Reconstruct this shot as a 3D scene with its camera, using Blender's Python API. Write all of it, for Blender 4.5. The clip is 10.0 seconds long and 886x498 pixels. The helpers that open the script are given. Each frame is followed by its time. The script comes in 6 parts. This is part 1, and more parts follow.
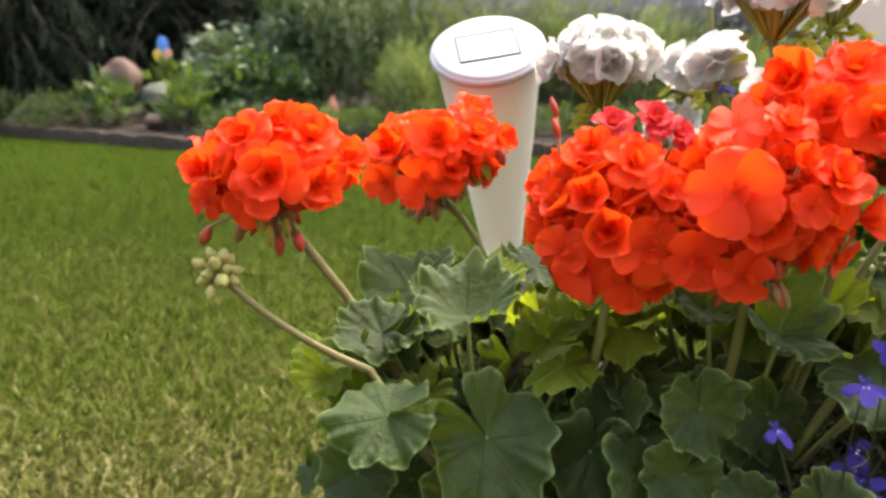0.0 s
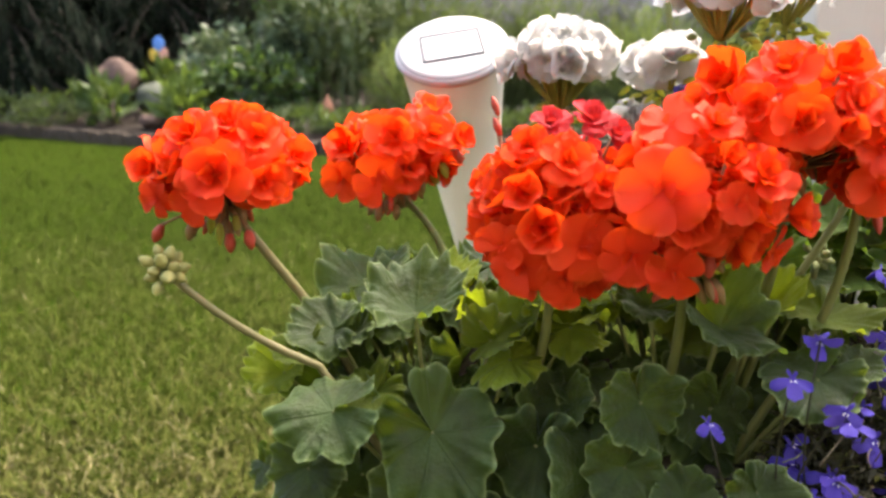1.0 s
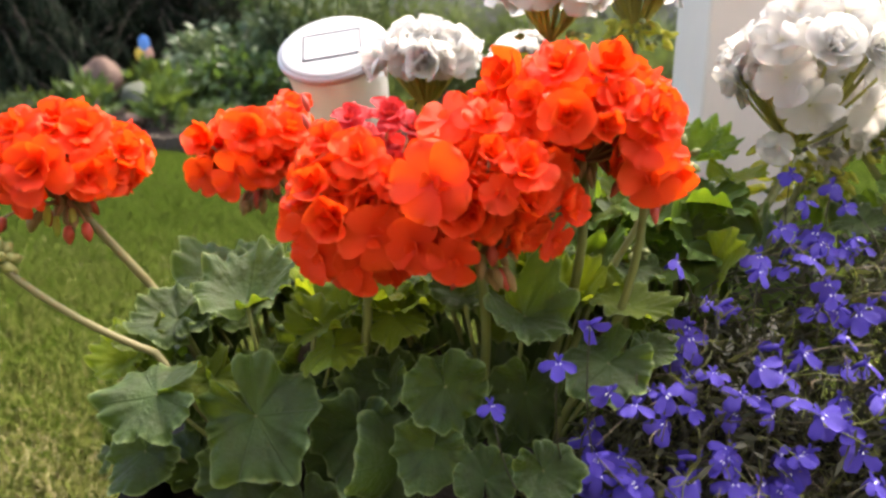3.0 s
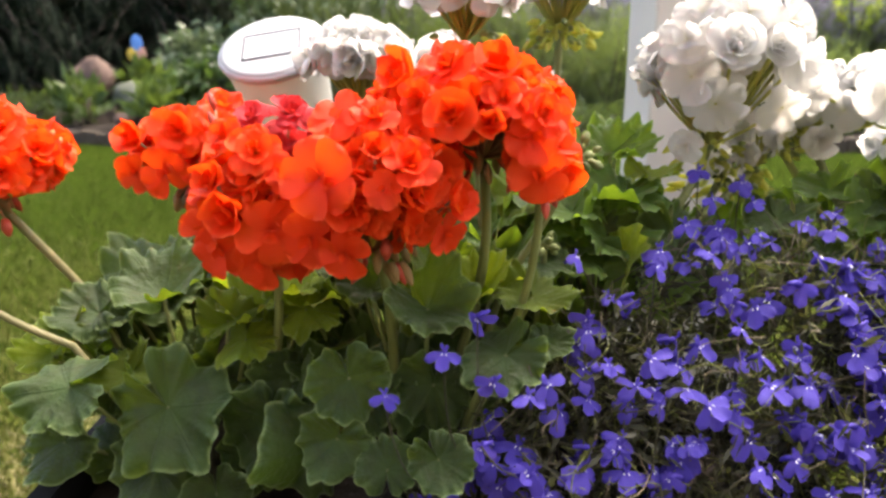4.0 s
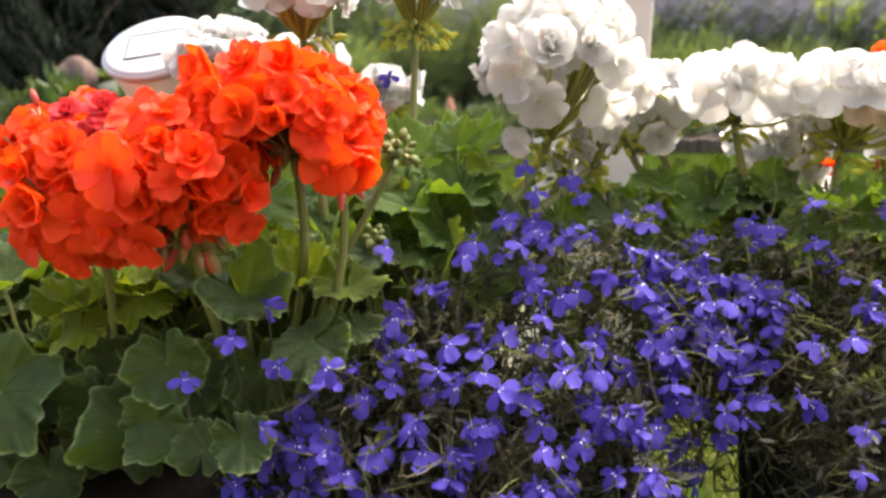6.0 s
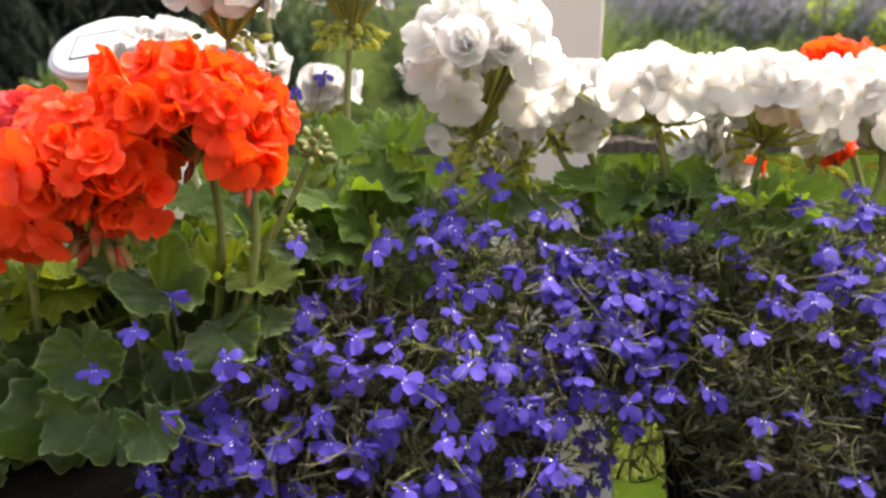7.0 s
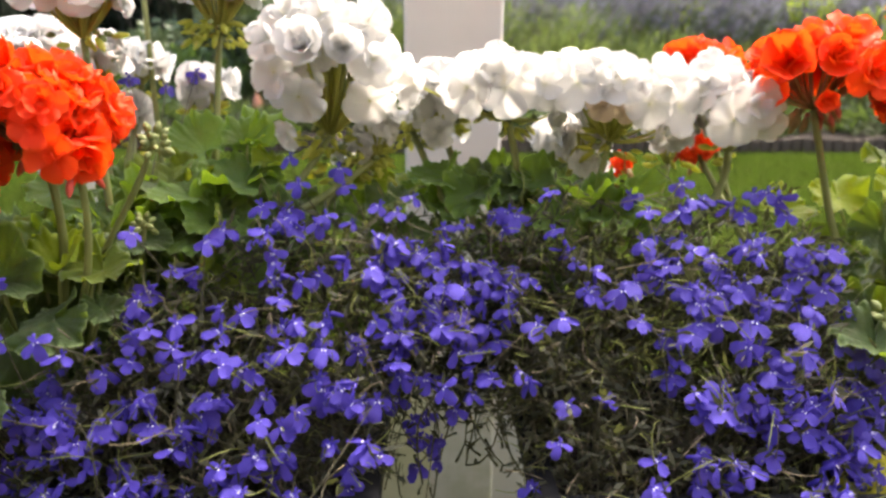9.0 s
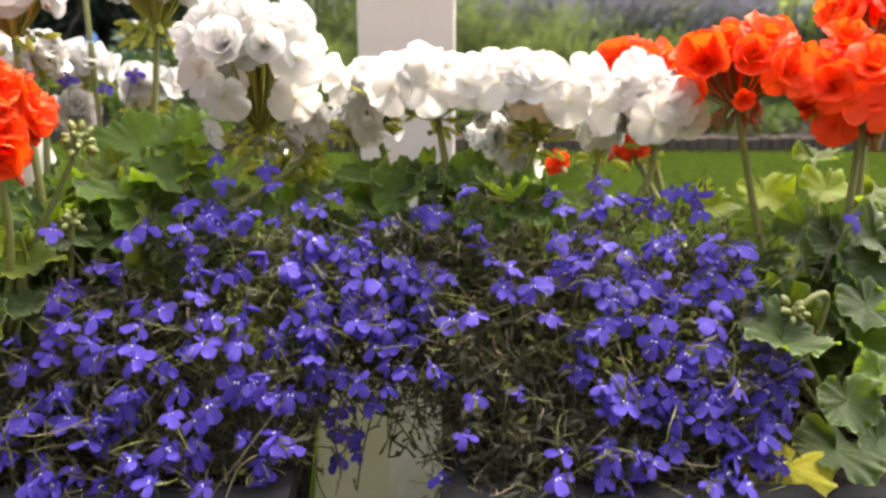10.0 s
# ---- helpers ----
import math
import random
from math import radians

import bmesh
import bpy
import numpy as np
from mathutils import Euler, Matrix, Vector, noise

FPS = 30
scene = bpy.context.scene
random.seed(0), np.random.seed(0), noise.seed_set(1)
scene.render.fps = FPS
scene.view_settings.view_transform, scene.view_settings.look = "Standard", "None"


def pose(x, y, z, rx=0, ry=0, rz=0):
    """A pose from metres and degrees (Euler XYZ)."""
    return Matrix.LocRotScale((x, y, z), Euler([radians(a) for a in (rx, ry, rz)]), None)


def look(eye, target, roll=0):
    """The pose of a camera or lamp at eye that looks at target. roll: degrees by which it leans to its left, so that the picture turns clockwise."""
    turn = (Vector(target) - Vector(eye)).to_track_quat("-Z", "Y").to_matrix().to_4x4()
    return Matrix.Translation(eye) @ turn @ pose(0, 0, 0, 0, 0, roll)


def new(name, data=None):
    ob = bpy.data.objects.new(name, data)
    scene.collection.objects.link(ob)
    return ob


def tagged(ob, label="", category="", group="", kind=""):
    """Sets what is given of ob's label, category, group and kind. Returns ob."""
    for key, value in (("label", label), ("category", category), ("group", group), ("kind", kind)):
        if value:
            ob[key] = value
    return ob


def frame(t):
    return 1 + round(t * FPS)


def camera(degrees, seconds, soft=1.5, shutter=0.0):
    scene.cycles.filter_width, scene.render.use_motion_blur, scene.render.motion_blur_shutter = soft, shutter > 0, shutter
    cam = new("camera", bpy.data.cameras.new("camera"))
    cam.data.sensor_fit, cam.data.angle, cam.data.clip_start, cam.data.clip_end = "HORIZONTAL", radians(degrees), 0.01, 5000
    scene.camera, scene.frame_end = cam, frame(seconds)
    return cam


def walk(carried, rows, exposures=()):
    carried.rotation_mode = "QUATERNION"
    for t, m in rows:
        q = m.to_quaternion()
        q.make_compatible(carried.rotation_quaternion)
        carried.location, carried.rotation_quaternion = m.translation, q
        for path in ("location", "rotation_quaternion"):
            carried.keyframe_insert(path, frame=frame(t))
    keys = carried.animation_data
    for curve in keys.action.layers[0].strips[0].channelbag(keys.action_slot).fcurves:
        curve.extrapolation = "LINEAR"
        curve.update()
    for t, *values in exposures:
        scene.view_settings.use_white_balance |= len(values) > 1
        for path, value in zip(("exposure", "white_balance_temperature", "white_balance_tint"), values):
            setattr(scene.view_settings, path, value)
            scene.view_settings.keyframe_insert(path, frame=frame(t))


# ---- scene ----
cam = camera(62.2, 10.0, 2.7)
# a phone-sized aperture, focused on the flowers
cam.data.dof.use_dof, cam.data.dof.focus_distance, cam.data.dof.aperture_fstop = True, 0.42, 10.0
METRES, EYE, TILT, LEAN, TURN = 0.5, 0.562, -15.0, 0.0, 0.0
ROWS = [
    (0.0, 0.0, 0.0, 0.0, 0.0, -0.0, -0.0),
    (0.5, 0.0239, -0.0042, -0.0012, -0.0, -0.01, 0.02),
    (1.0, 0.0574, -0.0101, -0.0026, -0.02, -0.03, 0.04),
    (1.5, 0.0962, -0.0169, -0.0045, -0.05, -0.04, 0.03),
    (2.0, 0.1513, -0.0267, -0.0077, -0.1, -0.04, 0.02),
    (2.5, 0.2034, -0.0358, -0.0099, -0.13, -0.07, 0.07),
    (4.0, 0.3576, -0.0636, -0.018, -0.25, -0.08, 0.1),
    (4.5, 0.4098, -0.073, -0.0209, -0.3, -0.06, 0.1),
    (5.0, 0.4585, -0.0818, -0.0232, -0.38, -0.08, 0.09),
    (5.5, 0.5126, -0.0914, -0.0256, -0.46, -0.11, 0.08),
    (7.0, 0.6705, -0.1208, -0.0348, -0.39, -0.05, 0.04),
    (7.5, 0.7237, -0.1301, -0.0376, -0.43, -0.07, 0.03),
    (8.0, 0.7741, -0.1394, -0.0397, -0.51, -0.1, 0.02),
    (8.5, 0.8283, -0.1495, -0.0419, -0.57, -0.13, 0.01),
    (9.0, 0.8765, -0.159, -0.0446, -0.69, -0.14, -0.03),
    (9.5, 0.9318, -0.1697, -0.0466, -0.69, -0.19, -0.02),
    (10.0, 0.9825, -0.1795, -0.0485, -0.69, -0.21, -0.01),
]
walk(cam, [(t, pose(0, 0, EYE, TILT, LEAN, TURN) @ pose(METRES * x, METRES * y, METRES * z, 90 + pitch, roll, yaw)) for t, x, y, z, yaw, pitch, roll in ROWS],
     exposures=((0.0, 2.72, 6750, 10), (10.0, 2.72, 6750, 10)))

# ---- world and sun ----
world = bpy.data.worlds.new("world")
scene.world = world
world.use_nodes = True
wn = world.node_tree
sky = wn.nodes.new("ShaderNodeTexSky")
sky.sky_type, sky.sun_disc = "NISHITA", False
SUN_EL, SUN_AZ = 60.0, 40.0     # degrees; azimuth from +y towards +x
sky.sun_elevation, sky.sun_rotation = radians(SUN_EL), radians(SUN_AZ)
sky.air_density, sky.dust_density = 1.0, 7.0
wn.links.new(sky.outputs[0], wn.nodes["Background"].inputs[0])
wn.nodes["Background"].inputs[1].default_value = 0.15
sun = new("sun", bpy.data.lights.new("sun", "SUN"))
sun.data.energy, sun.data.angle, sun.data.color = 1.0, radians(25), (1.0, 0.95, 0.87)
sd = Vector((math.sin(radians(SUN_AZ)) * math.cos(radians(SUN_EL)), math.cos(radians(SUN_AZ)) * math.cos(radians(SUN_EL)), math.sin(radians(SUN_EL))))
sun.matrix_world = look(sd * 10, (0, 0, 0))

# ---- materials ----


class Mat:
    """A node material under construction."""

    def __init__(self, name):
        self.m = bpy.data.materials.new(name)
        self.m.use_nodes = True
        self.t = self.m.node_tree
        self.b = self.t.nodes["Principled BSDF"]
        self.out = self.t.nodes["Material Output"]

    def node(self, kind):
        return self.t.nodes.new(kind)

    def link(self, a, b):
        self.t.links.new(a, b)

    def noise(self, scale, detail=3.0, rough=0.6, coord="Object", stretch=(1, 1, 1)):
        c = self.node("ShaderNodeTexCoord")
        mp = self.node("ShaderNodeMapping")
        mp.inputs["Scale"].default_value = stretch
        n = self.node("ShaderNodeTexNoise")
        n.inputs["Scale"].default_value, n.inputs["Detail"].default_value, n.inputs["Roughness"].default_value = scale, detail, rough
        self.link(c.outputs[coord], mp.inputs[0])
        self.link(mp.outputs[0], n.inputs["Vector"])
        return n.outputs["Fac"]

    def ramp(self, fac, *stops):
        r = self.node("ShaderNodeValToRGB")
        el = r.color_ramp.elements
        while len(el) < len(stops):
            el.new(0.5)
        for e, (p, c) in zip(el, stops):
            e.position, e.color = p, (*c, 1)
        self.link(fac, r.inputs[0])
        return r.outputs[0]

    def mix(self, fac, a, b, mode="MIX"):
        n = self.node("ShaderNodeMix")
        n.data_type, n.blend_type = "RGBA", mode
        for sock, v in ((n.inputs[0], fac), (n.inputs[6], a), (n.inputs[7], b)):
            if isinstance(v, bpy.types.NodeSocket):
                self.link(v, sock)
            else:
                sock.default_value = (*v, 1) if isinstance(v, tuple) else v
        return n.outputs[2]

    def math(self, op, a, b=0.0):
        n = self.node("ShaderNodeMath")
        n.operation = op
        for sock, v in ((n.inputs[0], a), (n.inputs[1], b)):
            if isinstance(v, bpy.types.NodeSocket):
                self.link(v, sock)
            else:
                sock.default_value = v
        return n.outputs[0]

    def bump(self, height, strength=0.3, distance=0.002):
        n = self.node("ShaderNodeBump")
        n.inputs["Strength"].default_value, n.inputs["Distance"].default_value = strength, distance
        self.link(height, n.inputs["Height"])
        self.link(n.outputs[0], self.b.inputs["Normal"])
        return n.outputs[0]

    def base(self, color, rough=0.6, spec=0.5):
        if isinstance(color, tuple):
            self.b.inputs["Base Color"].default_value = (*color, 1)
        else:
            self.link(color, self.b.inputs["Base Color"])
        self.b.inputs["Roughness"].default_value = rough
        self.b.inputs["Specular IOR Level"].default_value = spec
        return self

    def thin(self, color, amount, normal=None):
        """Lets light through, as leaves and petals do."""
        tr = self.node("ShaderNodeBsdfTranslucent")
        if isinstance(color, tuple):
            tr.inputs[0].default_value = (*color, 1)
        else:
            self.link(color, tr.inputs[0])
        mx = self.node("ShaderNodeMixShader")
        mx.inputs[0].default_value = amount
        self.link(self.b.outputs[0], mx.inputs[1])
        self.link(tr.outputs[0], mx.inputs[2])
        self.link(mx.outputs[0], self.out.inputs[0])
        return self


def uv_parts(m):
    u = m.node("ShaderNodeUVMap")
    u.uv_map = "UVMap"
    s = m.node("ShaderNodeSeparateXYZ")
    m.link(u.outputs[0], s.inputs[0])
    return s.outputs[0], s.outputs[1]


def random_of(m):
    return m.node("ShaderNodeObjectInfo").outputs["Random"]


def leaf_material(name, dark, light, glow, through_light=0.35, veins=7.0, zone=0.5):
    m = Mat(name)
    rho, ang = uv_parts(m)
    n = m.noise(2.6, 5)
    c = m.mix(m.ramp(n, (0.3, (0, 0, 0)), (0.7, (1, 1, 1))), dark, light)
    c = m.mix(m.math("MULTIPLY", random_of(m), 0.5), c, tuple(v * 1.35 for v in light))
    # the darker horseshoe of a zonal leaf
    z = m.math("ABSOLUTE", m.math("SUBTRACT", rho, 0.55))
    z = m.math("MULTIPLY", m.math("SUBTRACT", 1.0, m.math("MINIMUM", m.math("MULTIPLY", z, 3.5), 1.0)), zone * 1.5)
    c = m.mix(m.math("MULTIPLY", z, m.noise(1.8, 3)), c, (dark[0] * 1.5, dark[1] * 0.65, dark[2] * 1.3))
    # faint veins that fan out from the stalk, and a pale rim
    v = m.math("ABSOLUTE", m.math("COSINE", m.math("MULTIPLY", ang, veins * math.pi)))
    v = m.math("SUBTRACT", 1.0, m.math("MINIMUM", m.math("MULTIPLY", m.math("MULTIPLY", v, rho), 14.0), 1.0))
    v = m.math("MULTIPLY", v, m.math("MINIMUM", m.math("MULTIPLY", rho, 4.0), 1.0))
    c = m.mix(m.math("MULTIPLY", v, 0.05), c, (light[0] * 1.8, light[1] * 1.7, light[2] * 1.7))
    rim = m.math("MINIMUM", m.math("MULTIPLY", m.math("MAXIMUM", m.math("SUBTRACT", rho, 0.93), 0.0), 16.0), 1.0)
    c = m.mix(m.math("MULTIPLY", rim, 0.75), c, (glow[0] * 0.7 + 0.02, glow[1] * 0.7, glow[2] * 0.7 + 0.10))
    m.base(c, 0.50, 0.24 if zone > 0.3 else 0.12)
    m.b.inputs["Sheen Weight"].default_value, m.b.inputs["Sheen Roughness"].default_value = 0.06, 0.45
    m.bump(m.math("ADD", m.math("ADD", m.math("MULTIPLY", m.noise(9, 4), 0.7), m.math("MULTIPLY", m.noise(3.2, 2), 1.2)), m.math("MULTIPLY", v, -0.3)), 0.7, 0.0035)
    g = m.mix(m.noise(2.2, 3), glow, tuple(x * 0.55 for x in glow))
    g = m.mix(m.math("MULTIPLY", v, 0.4), g, tuple(x * 0.5 for x in glow))
    return m.thin(g, through_light).m


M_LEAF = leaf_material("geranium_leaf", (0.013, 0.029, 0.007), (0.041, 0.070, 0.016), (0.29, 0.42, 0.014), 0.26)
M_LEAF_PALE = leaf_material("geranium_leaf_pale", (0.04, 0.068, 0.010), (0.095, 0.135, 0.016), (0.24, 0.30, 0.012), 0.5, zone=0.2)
# leaves lit from behind: part of that glow sits in the brighter base colour
M_LEAF_LIME_BACKLIT = leaf_material("geranium_leaf_lime_backlit", (0.10, 0.15, 0.013), (0.18, 0.24, 0.022), (0.42, 0.52, 0.018), 0.45, zone=0.1)
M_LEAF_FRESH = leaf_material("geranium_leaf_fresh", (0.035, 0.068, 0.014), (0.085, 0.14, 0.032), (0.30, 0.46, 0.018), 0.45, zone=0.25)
M_LEAF_YELLOW = leaf_material("geranium_leaf_yellow", (0.25, 0.24, 0.02), (0.4, 0.38, 0.04), (0.6, 0.55, 0.03), 0.4, zone=0.1)


def petal_material(name, base, deep, glow, amount, rough=0.55, eye=None, rim=None):
    m = Mat(name)
    u, v = uv_parts(m)
    n = m.noise(45, 4)
    c = m.mix(n, deep, base)
    c = m.mix(m.math("MULTIPLY", random_of(m), 0.45), c, deep)
    streak = m.noise(30, 2, coord="UV", stretch=(0.6, 9, 1))
    c = m.mix(m.math("MULTIPLY", m.math("SUBTRACT", 1.0, u), m.math("MULTIPLY", streak, 0.7)), c, deep)
    # paler rim: highlights along the petal edges, put into the colour
    if rim:
        c = m.mix(m.math("MULTIPLY", m.math("MAXIMUM", m.math("SUBTRACT", u, 0.85), 0.0), 2.5), c, rim)
    if eye:
        e = m.math("SUBTRACT", 1.0, m.math("MINIMUM", m.math("MULTIPLY", u, 3.6), 1.0))
        c = m.mix(m.math("MULTIPLY", e, 0.75), c, eye)
    m.base(c, rough, 0.25)
    m.bump(m.math("ADD", streak, m.math("MULTIPLY", n, 0.5)), 0.35, 0.0012)
    return m.thin(glow, amount).m


M_RED = petal_material("red_petal", (0.97, 0.130, 0.009), (0.72, 0.018, 0.009), (1.0, 0.098, 0.007), 0.36, eye=(0.50, 0.010, 0.008), rim=(1.0, 0.18, 0.04))
M_RED_OLD = petal_material("faded_red_petal", (0.66, 0.045, 0.04), (0.42, 0.014, 0.03), (0.7, 0.04, 0.03), 0.3)
M_WHITE = petal_material("white_petal", (0.56, 0.552, 0.535), (0.525, 0.517, 0.495), (0.78, 0.76, 0.72), 0.60, eye=(0.62, 0.60, 0.32))
M_WHITE_OLD = petal_material("browned_white_petal", (0.58, 0.50, 0.41), (0.46, 0.33, 0.20), (0.66, 0.54, 0.40), 0.5)
M_BLUE = petal_material("blue_petal", (0.084, 0.056, 0.40), (0.049, 0.031, 0.27), (0.108, 0.074, 0.45), 0.33)


def plain(name, a, b, scale=40, rough=0.6, spec=0.4, bump=0.2, dist=0.001, thin=None, amount=0.0, metal=0.0, detail=4):
    m = Mat(name)
    n = m.noise(scale, detail)
    n2 = m.noise(scale * 0.13, 2)
    c = m.mix(n, a, b)
    c = m.mix(m.math("MULTIPLY", n2, 0.5), c, tuple(v * 0.7 for v in a))
    m.base(c, rough, spec)
    m.b.inputs["Metallic"].default_value = metal
    if bump:
        m.bump(n, bump, dist)
    if thin:
        m.thin(thin, amount)
    return m.m


M_EYE = plain("white_eye", (0.8, 0.8, 0.85), (0.7, 0.7, 0.8), bump=0)
M_STEM = plain("geranium_stem", (0.13, 0.15, 0.04), (0.22, 0.23, 0.075), 90, 0.6, thin=(0.3, 0.35, 0.1), amount=0.15)
M_STEM_TAN = plain("tan_stem", (0.14, 0.13, 0.05), (0.20, 0.175, 0.075), 90, 0.6)
M_STEM_RED = plain("red_stalk", (0.22, 0.09, 0.04), (0.30, 0.16, 0.07), 90, 0.6)
M_PEDICEL = plain("pedicel", (0.34, 0.35, 0.08), (0.48, 0.47, 0.14), 80, 0.6, thin=(0.60, 0.60, 0.17), amount=0.5)
M_SEPAL = plain("sepal", (0.34, 0.36, 0.06), (0.50, 0.50, 0.13), 80, 0.6, thin=(0.62, 0.62, 0.14), amount=0.6)
M_BUD = plain("green_bud", (0.11, 0.14, 0.035), (0.20, 0.22, 0.07), 80, 0.6)
M_BUD_RED = plain("red_bud", (0.50, 0.02, 0.015), (0.28, 0.10, 0.05), 60, 0.5)
M_BUD_BROWN = plain("brownish_bud", (0.20, 0.11, 0.04), (0.30, 0.20, 0.08), 70, 0.6)
M_BUD_TAN = plain("yellowish_bud", (0.24, 0.24, 0.07), (0.36, 0.33, 0.11), 70, 0.6)
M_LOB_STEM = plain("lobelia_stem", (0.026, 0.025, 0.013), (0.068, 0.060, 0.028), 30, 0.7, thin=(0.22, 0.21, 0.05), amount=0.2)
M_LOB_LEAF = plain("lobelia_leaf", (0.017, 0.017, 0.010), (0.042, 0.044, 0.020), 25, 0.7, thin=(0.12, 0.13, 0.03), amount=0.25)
M_LOB_FRESH = plain("fresh_shoot", (0.13, 0.15, 0.035), (0.23, 0.24, 0.075), 30, 0.6, thin=(0.3, 0.35, 0.05), amount=0.3)
M_LOB_DRY = plain("dry_strand", (0.11, 0.085, 0.05), (0.22, 0.18, 0.11), 30, 0.8)
M_PLANTER = plain("black_plastic", (0.007, 0.007, 0.008), (0.016, 0.016, 0.017), 120, 0.75, 0.06, 0.15)
M_SOIL = plain("potting_soil", (0.010, 0.007, 0.005), (0.03, 0.02, 0.013), 140, 0.95, 0.2, 0.8, 0.006)
M_CAP = plain("silver_plastic", (0.34, 0.35, 0.37), (0.42, 0.42, 0.44), 30, 0.35, 0.5, 0.03)
M_CAP_TOP = plain("white_plastic", (0.31, 0.32, 0.33), (0.36, 0.36, 0.36), 30, 0.5, 0.2, 0.03)
M_FROST = plain("frosted_plastic", (0.58, 0.57, 0.52), (0.68, 0.67, 0.62), 18, 0.5, 0.4, 0.05, thin=(0.62, 0.61, 0.55), amount=0.4)
# the sky's reflection on the panel is painted as a pale base colour
M_PANEL = plain("solar_panel", (0.31, 0.32, 0.34), (0.37, 0.38, 0.39), 60, 0.4, 0.3, 0)
M_PANEL_FRAME = plain("panel_frame", (0.10, 0.10, 0.105), (0.14, 0.14, 0.145), 60, 0.8, 0.1)
M_POST = plain("white_painted_wood", (0.50, 0.46, 0.40), (0.62, 0.58, 0.52), 9, 0.55, 0.4, 0.25)
def post_paint():
    """White paint on wood; algae and the foliage's shade are painted in towards the ground."""
    m = Mat("weathered_white_paint")
    c = m.mix(m.noise(9, 4), (0.50, 0.46, 0.40), (0.60, 0.56, 0.50))
    xyz = m.node("ShaderNodeSeparateXYZ")
    m.link(m.node("ShaderNodeTexCoord").outputs["Object"], xyz.inputs[0])
    # algae tint that also dims the foot as the foliage's shade would
    grow = m.math("SUBTRACT", 1.0, m.math("MINIMUM", m.math("MAXIMUM", m.math("MULTIPLY", m.math("SUBTRACT", xyz.outputs[2], 0.30), 5.0), 0.0), 1.0))
    patch = m.ramp(m.noise(14, 5), (0.30, (0, 0, 0)), (0.55, (1, 1, 1)))
    c = m.mix(m.math("MULTIPLY", m.math("MULTIPLY", grow, patch), 0.55), c, (0.30, 0.28, 0.14))
    m.base(c, 0.55, 0.4)
    m.bump(m.noise(30, 3, stretch=(4, 4, 0.5)), 0.25, 0.002)
    return m.m


M_POST_PAINT = post_paint()
M_POST_MOSSY = plain("algae_stained_paint", (0.40, 0.37, 0.19), (0.60, 0.55, 0.38), 12, 0.7, 0.3, 0.3)
M_EDGE = plain("weathered_edging", (0.045, 0.032, 0.022), (0.085, 0.062, 0.042), 35, 0.85, 0.3, 0.6, 0.006)
M_PINK_STONE = plain("pink_granite", (0.085, 0.05, 0.037), (0.125, 0.08, 0.062), 22, 0.8, 0.3, 0.5, 0.02)
M_GREY_STONE = plain("grey_stone", (0.06, 0.068, 0.048), (0.105, 0.11, 0.08), 22, 0.85, 0.3, 0.5, 0.02)
M_TERRA = plain("terracotta", (0.26, 0.10, 0.055), (0.36, 0.17, 0.10), 30, 0.8)
M_UNSEEN_WALL = plain("grey_brown_timber", (0.24, 0.215, 0.18), (0.34, 0.305, 0.26), 12, 0.7, 0.3, 0.4, 0.003)
M_BARK = plain("bark", (0.035, 0.028, 0.022), (0.10, 0.08, 0.06), 20, 0.95, 0.2, 0.9, 0.02)


def island_leaf(name, dark, light, glow, amount=0.25, rough=0.55, spec=0.3):
    """For joined foliage: each leaf takes a tint of its own."""
    m = Mat(name)
    r = m.node("ShaderNodeNewGeometry").outputs["Random Per Island"]
    c = m.mix(r, dark, light)
    c = m.mix(m.math("MULTIPLY", m.noise(3.0, 3), 0.6), c, dark)
    m.base(c, rough, spec)
    return m.thin(m.mix(r, glow, tuple(v * 0.5 for v in glow)), amount).m


# near-black needles: the deep shade under the trees is put into the colour
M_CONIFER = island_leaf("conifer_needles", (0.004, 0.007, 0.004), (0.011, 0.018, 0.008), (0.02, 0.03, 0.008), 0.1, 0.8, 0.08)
M_SPRUCE = island_leaf("spruce_needles", (0.04, 0.05, 0.02), (0.11, 0.11, 0.05), (0.12, 0.13, 0.04), 0.15)
M_HOSTA = island_leaf("hosta_leaf", (0.026, 0.05, 0.012), (0.075, 0.115, 0.024), (0.15, 0.22, 0.03), 0.3)
M_COVER = island_leaf("ground_cover_leaf", (0.018, 0.034, 0.010), (0.050, 0.072, 0.024), (0.15, 0.22, 0.035), 0.3)
M_SHRUB = island_leaf("shrub_leaf", (0.02, 0.045, 0.012), (0.075, 0.12, 0.035), (0.12, 0.2, 0.03), 0.25, 0.4)
M_VARIEG = island_leaf("variegated_leaf", (0.03, 0.06, 0.02), (0.16, 0.20, 0.12), (0.15, 0.2, 0.09), 0.25, 0.4)
M_REED = island_leaf("reed_leaf", (0.045, 0.068, 0.025), (0.12, 0.16, 0.065), (0.16, 0.21, 0.045), 0.3)
M_FENNEL = island_leaf("feathery_leaf", (0.068, 0.10, 0.028), (0.14, 0.178, 0.058), (0.21, 0.275, 0.06), 0.45)
M_LAVENDER = island_leaf("lavender_spike", (0.17, 0.17, 0.18), (0.27, 0.25, 0.34), (0.27, 0.25, 0.32), 0.25, 0.9)
M_LAV_STEM = island_leaf("lavender_stalk", (0.10, 0.13, 0.05), (0.20, 0.23, 0.11), (0.2, 0.26, 0.09), 0.3, 0.9)
M_LIME = island_leaf("lime_leaf", (0.2, 0.28, 0.03), (0.4, 0.48, 0.06), (0.5, 0.6, 0.08), 0.35)


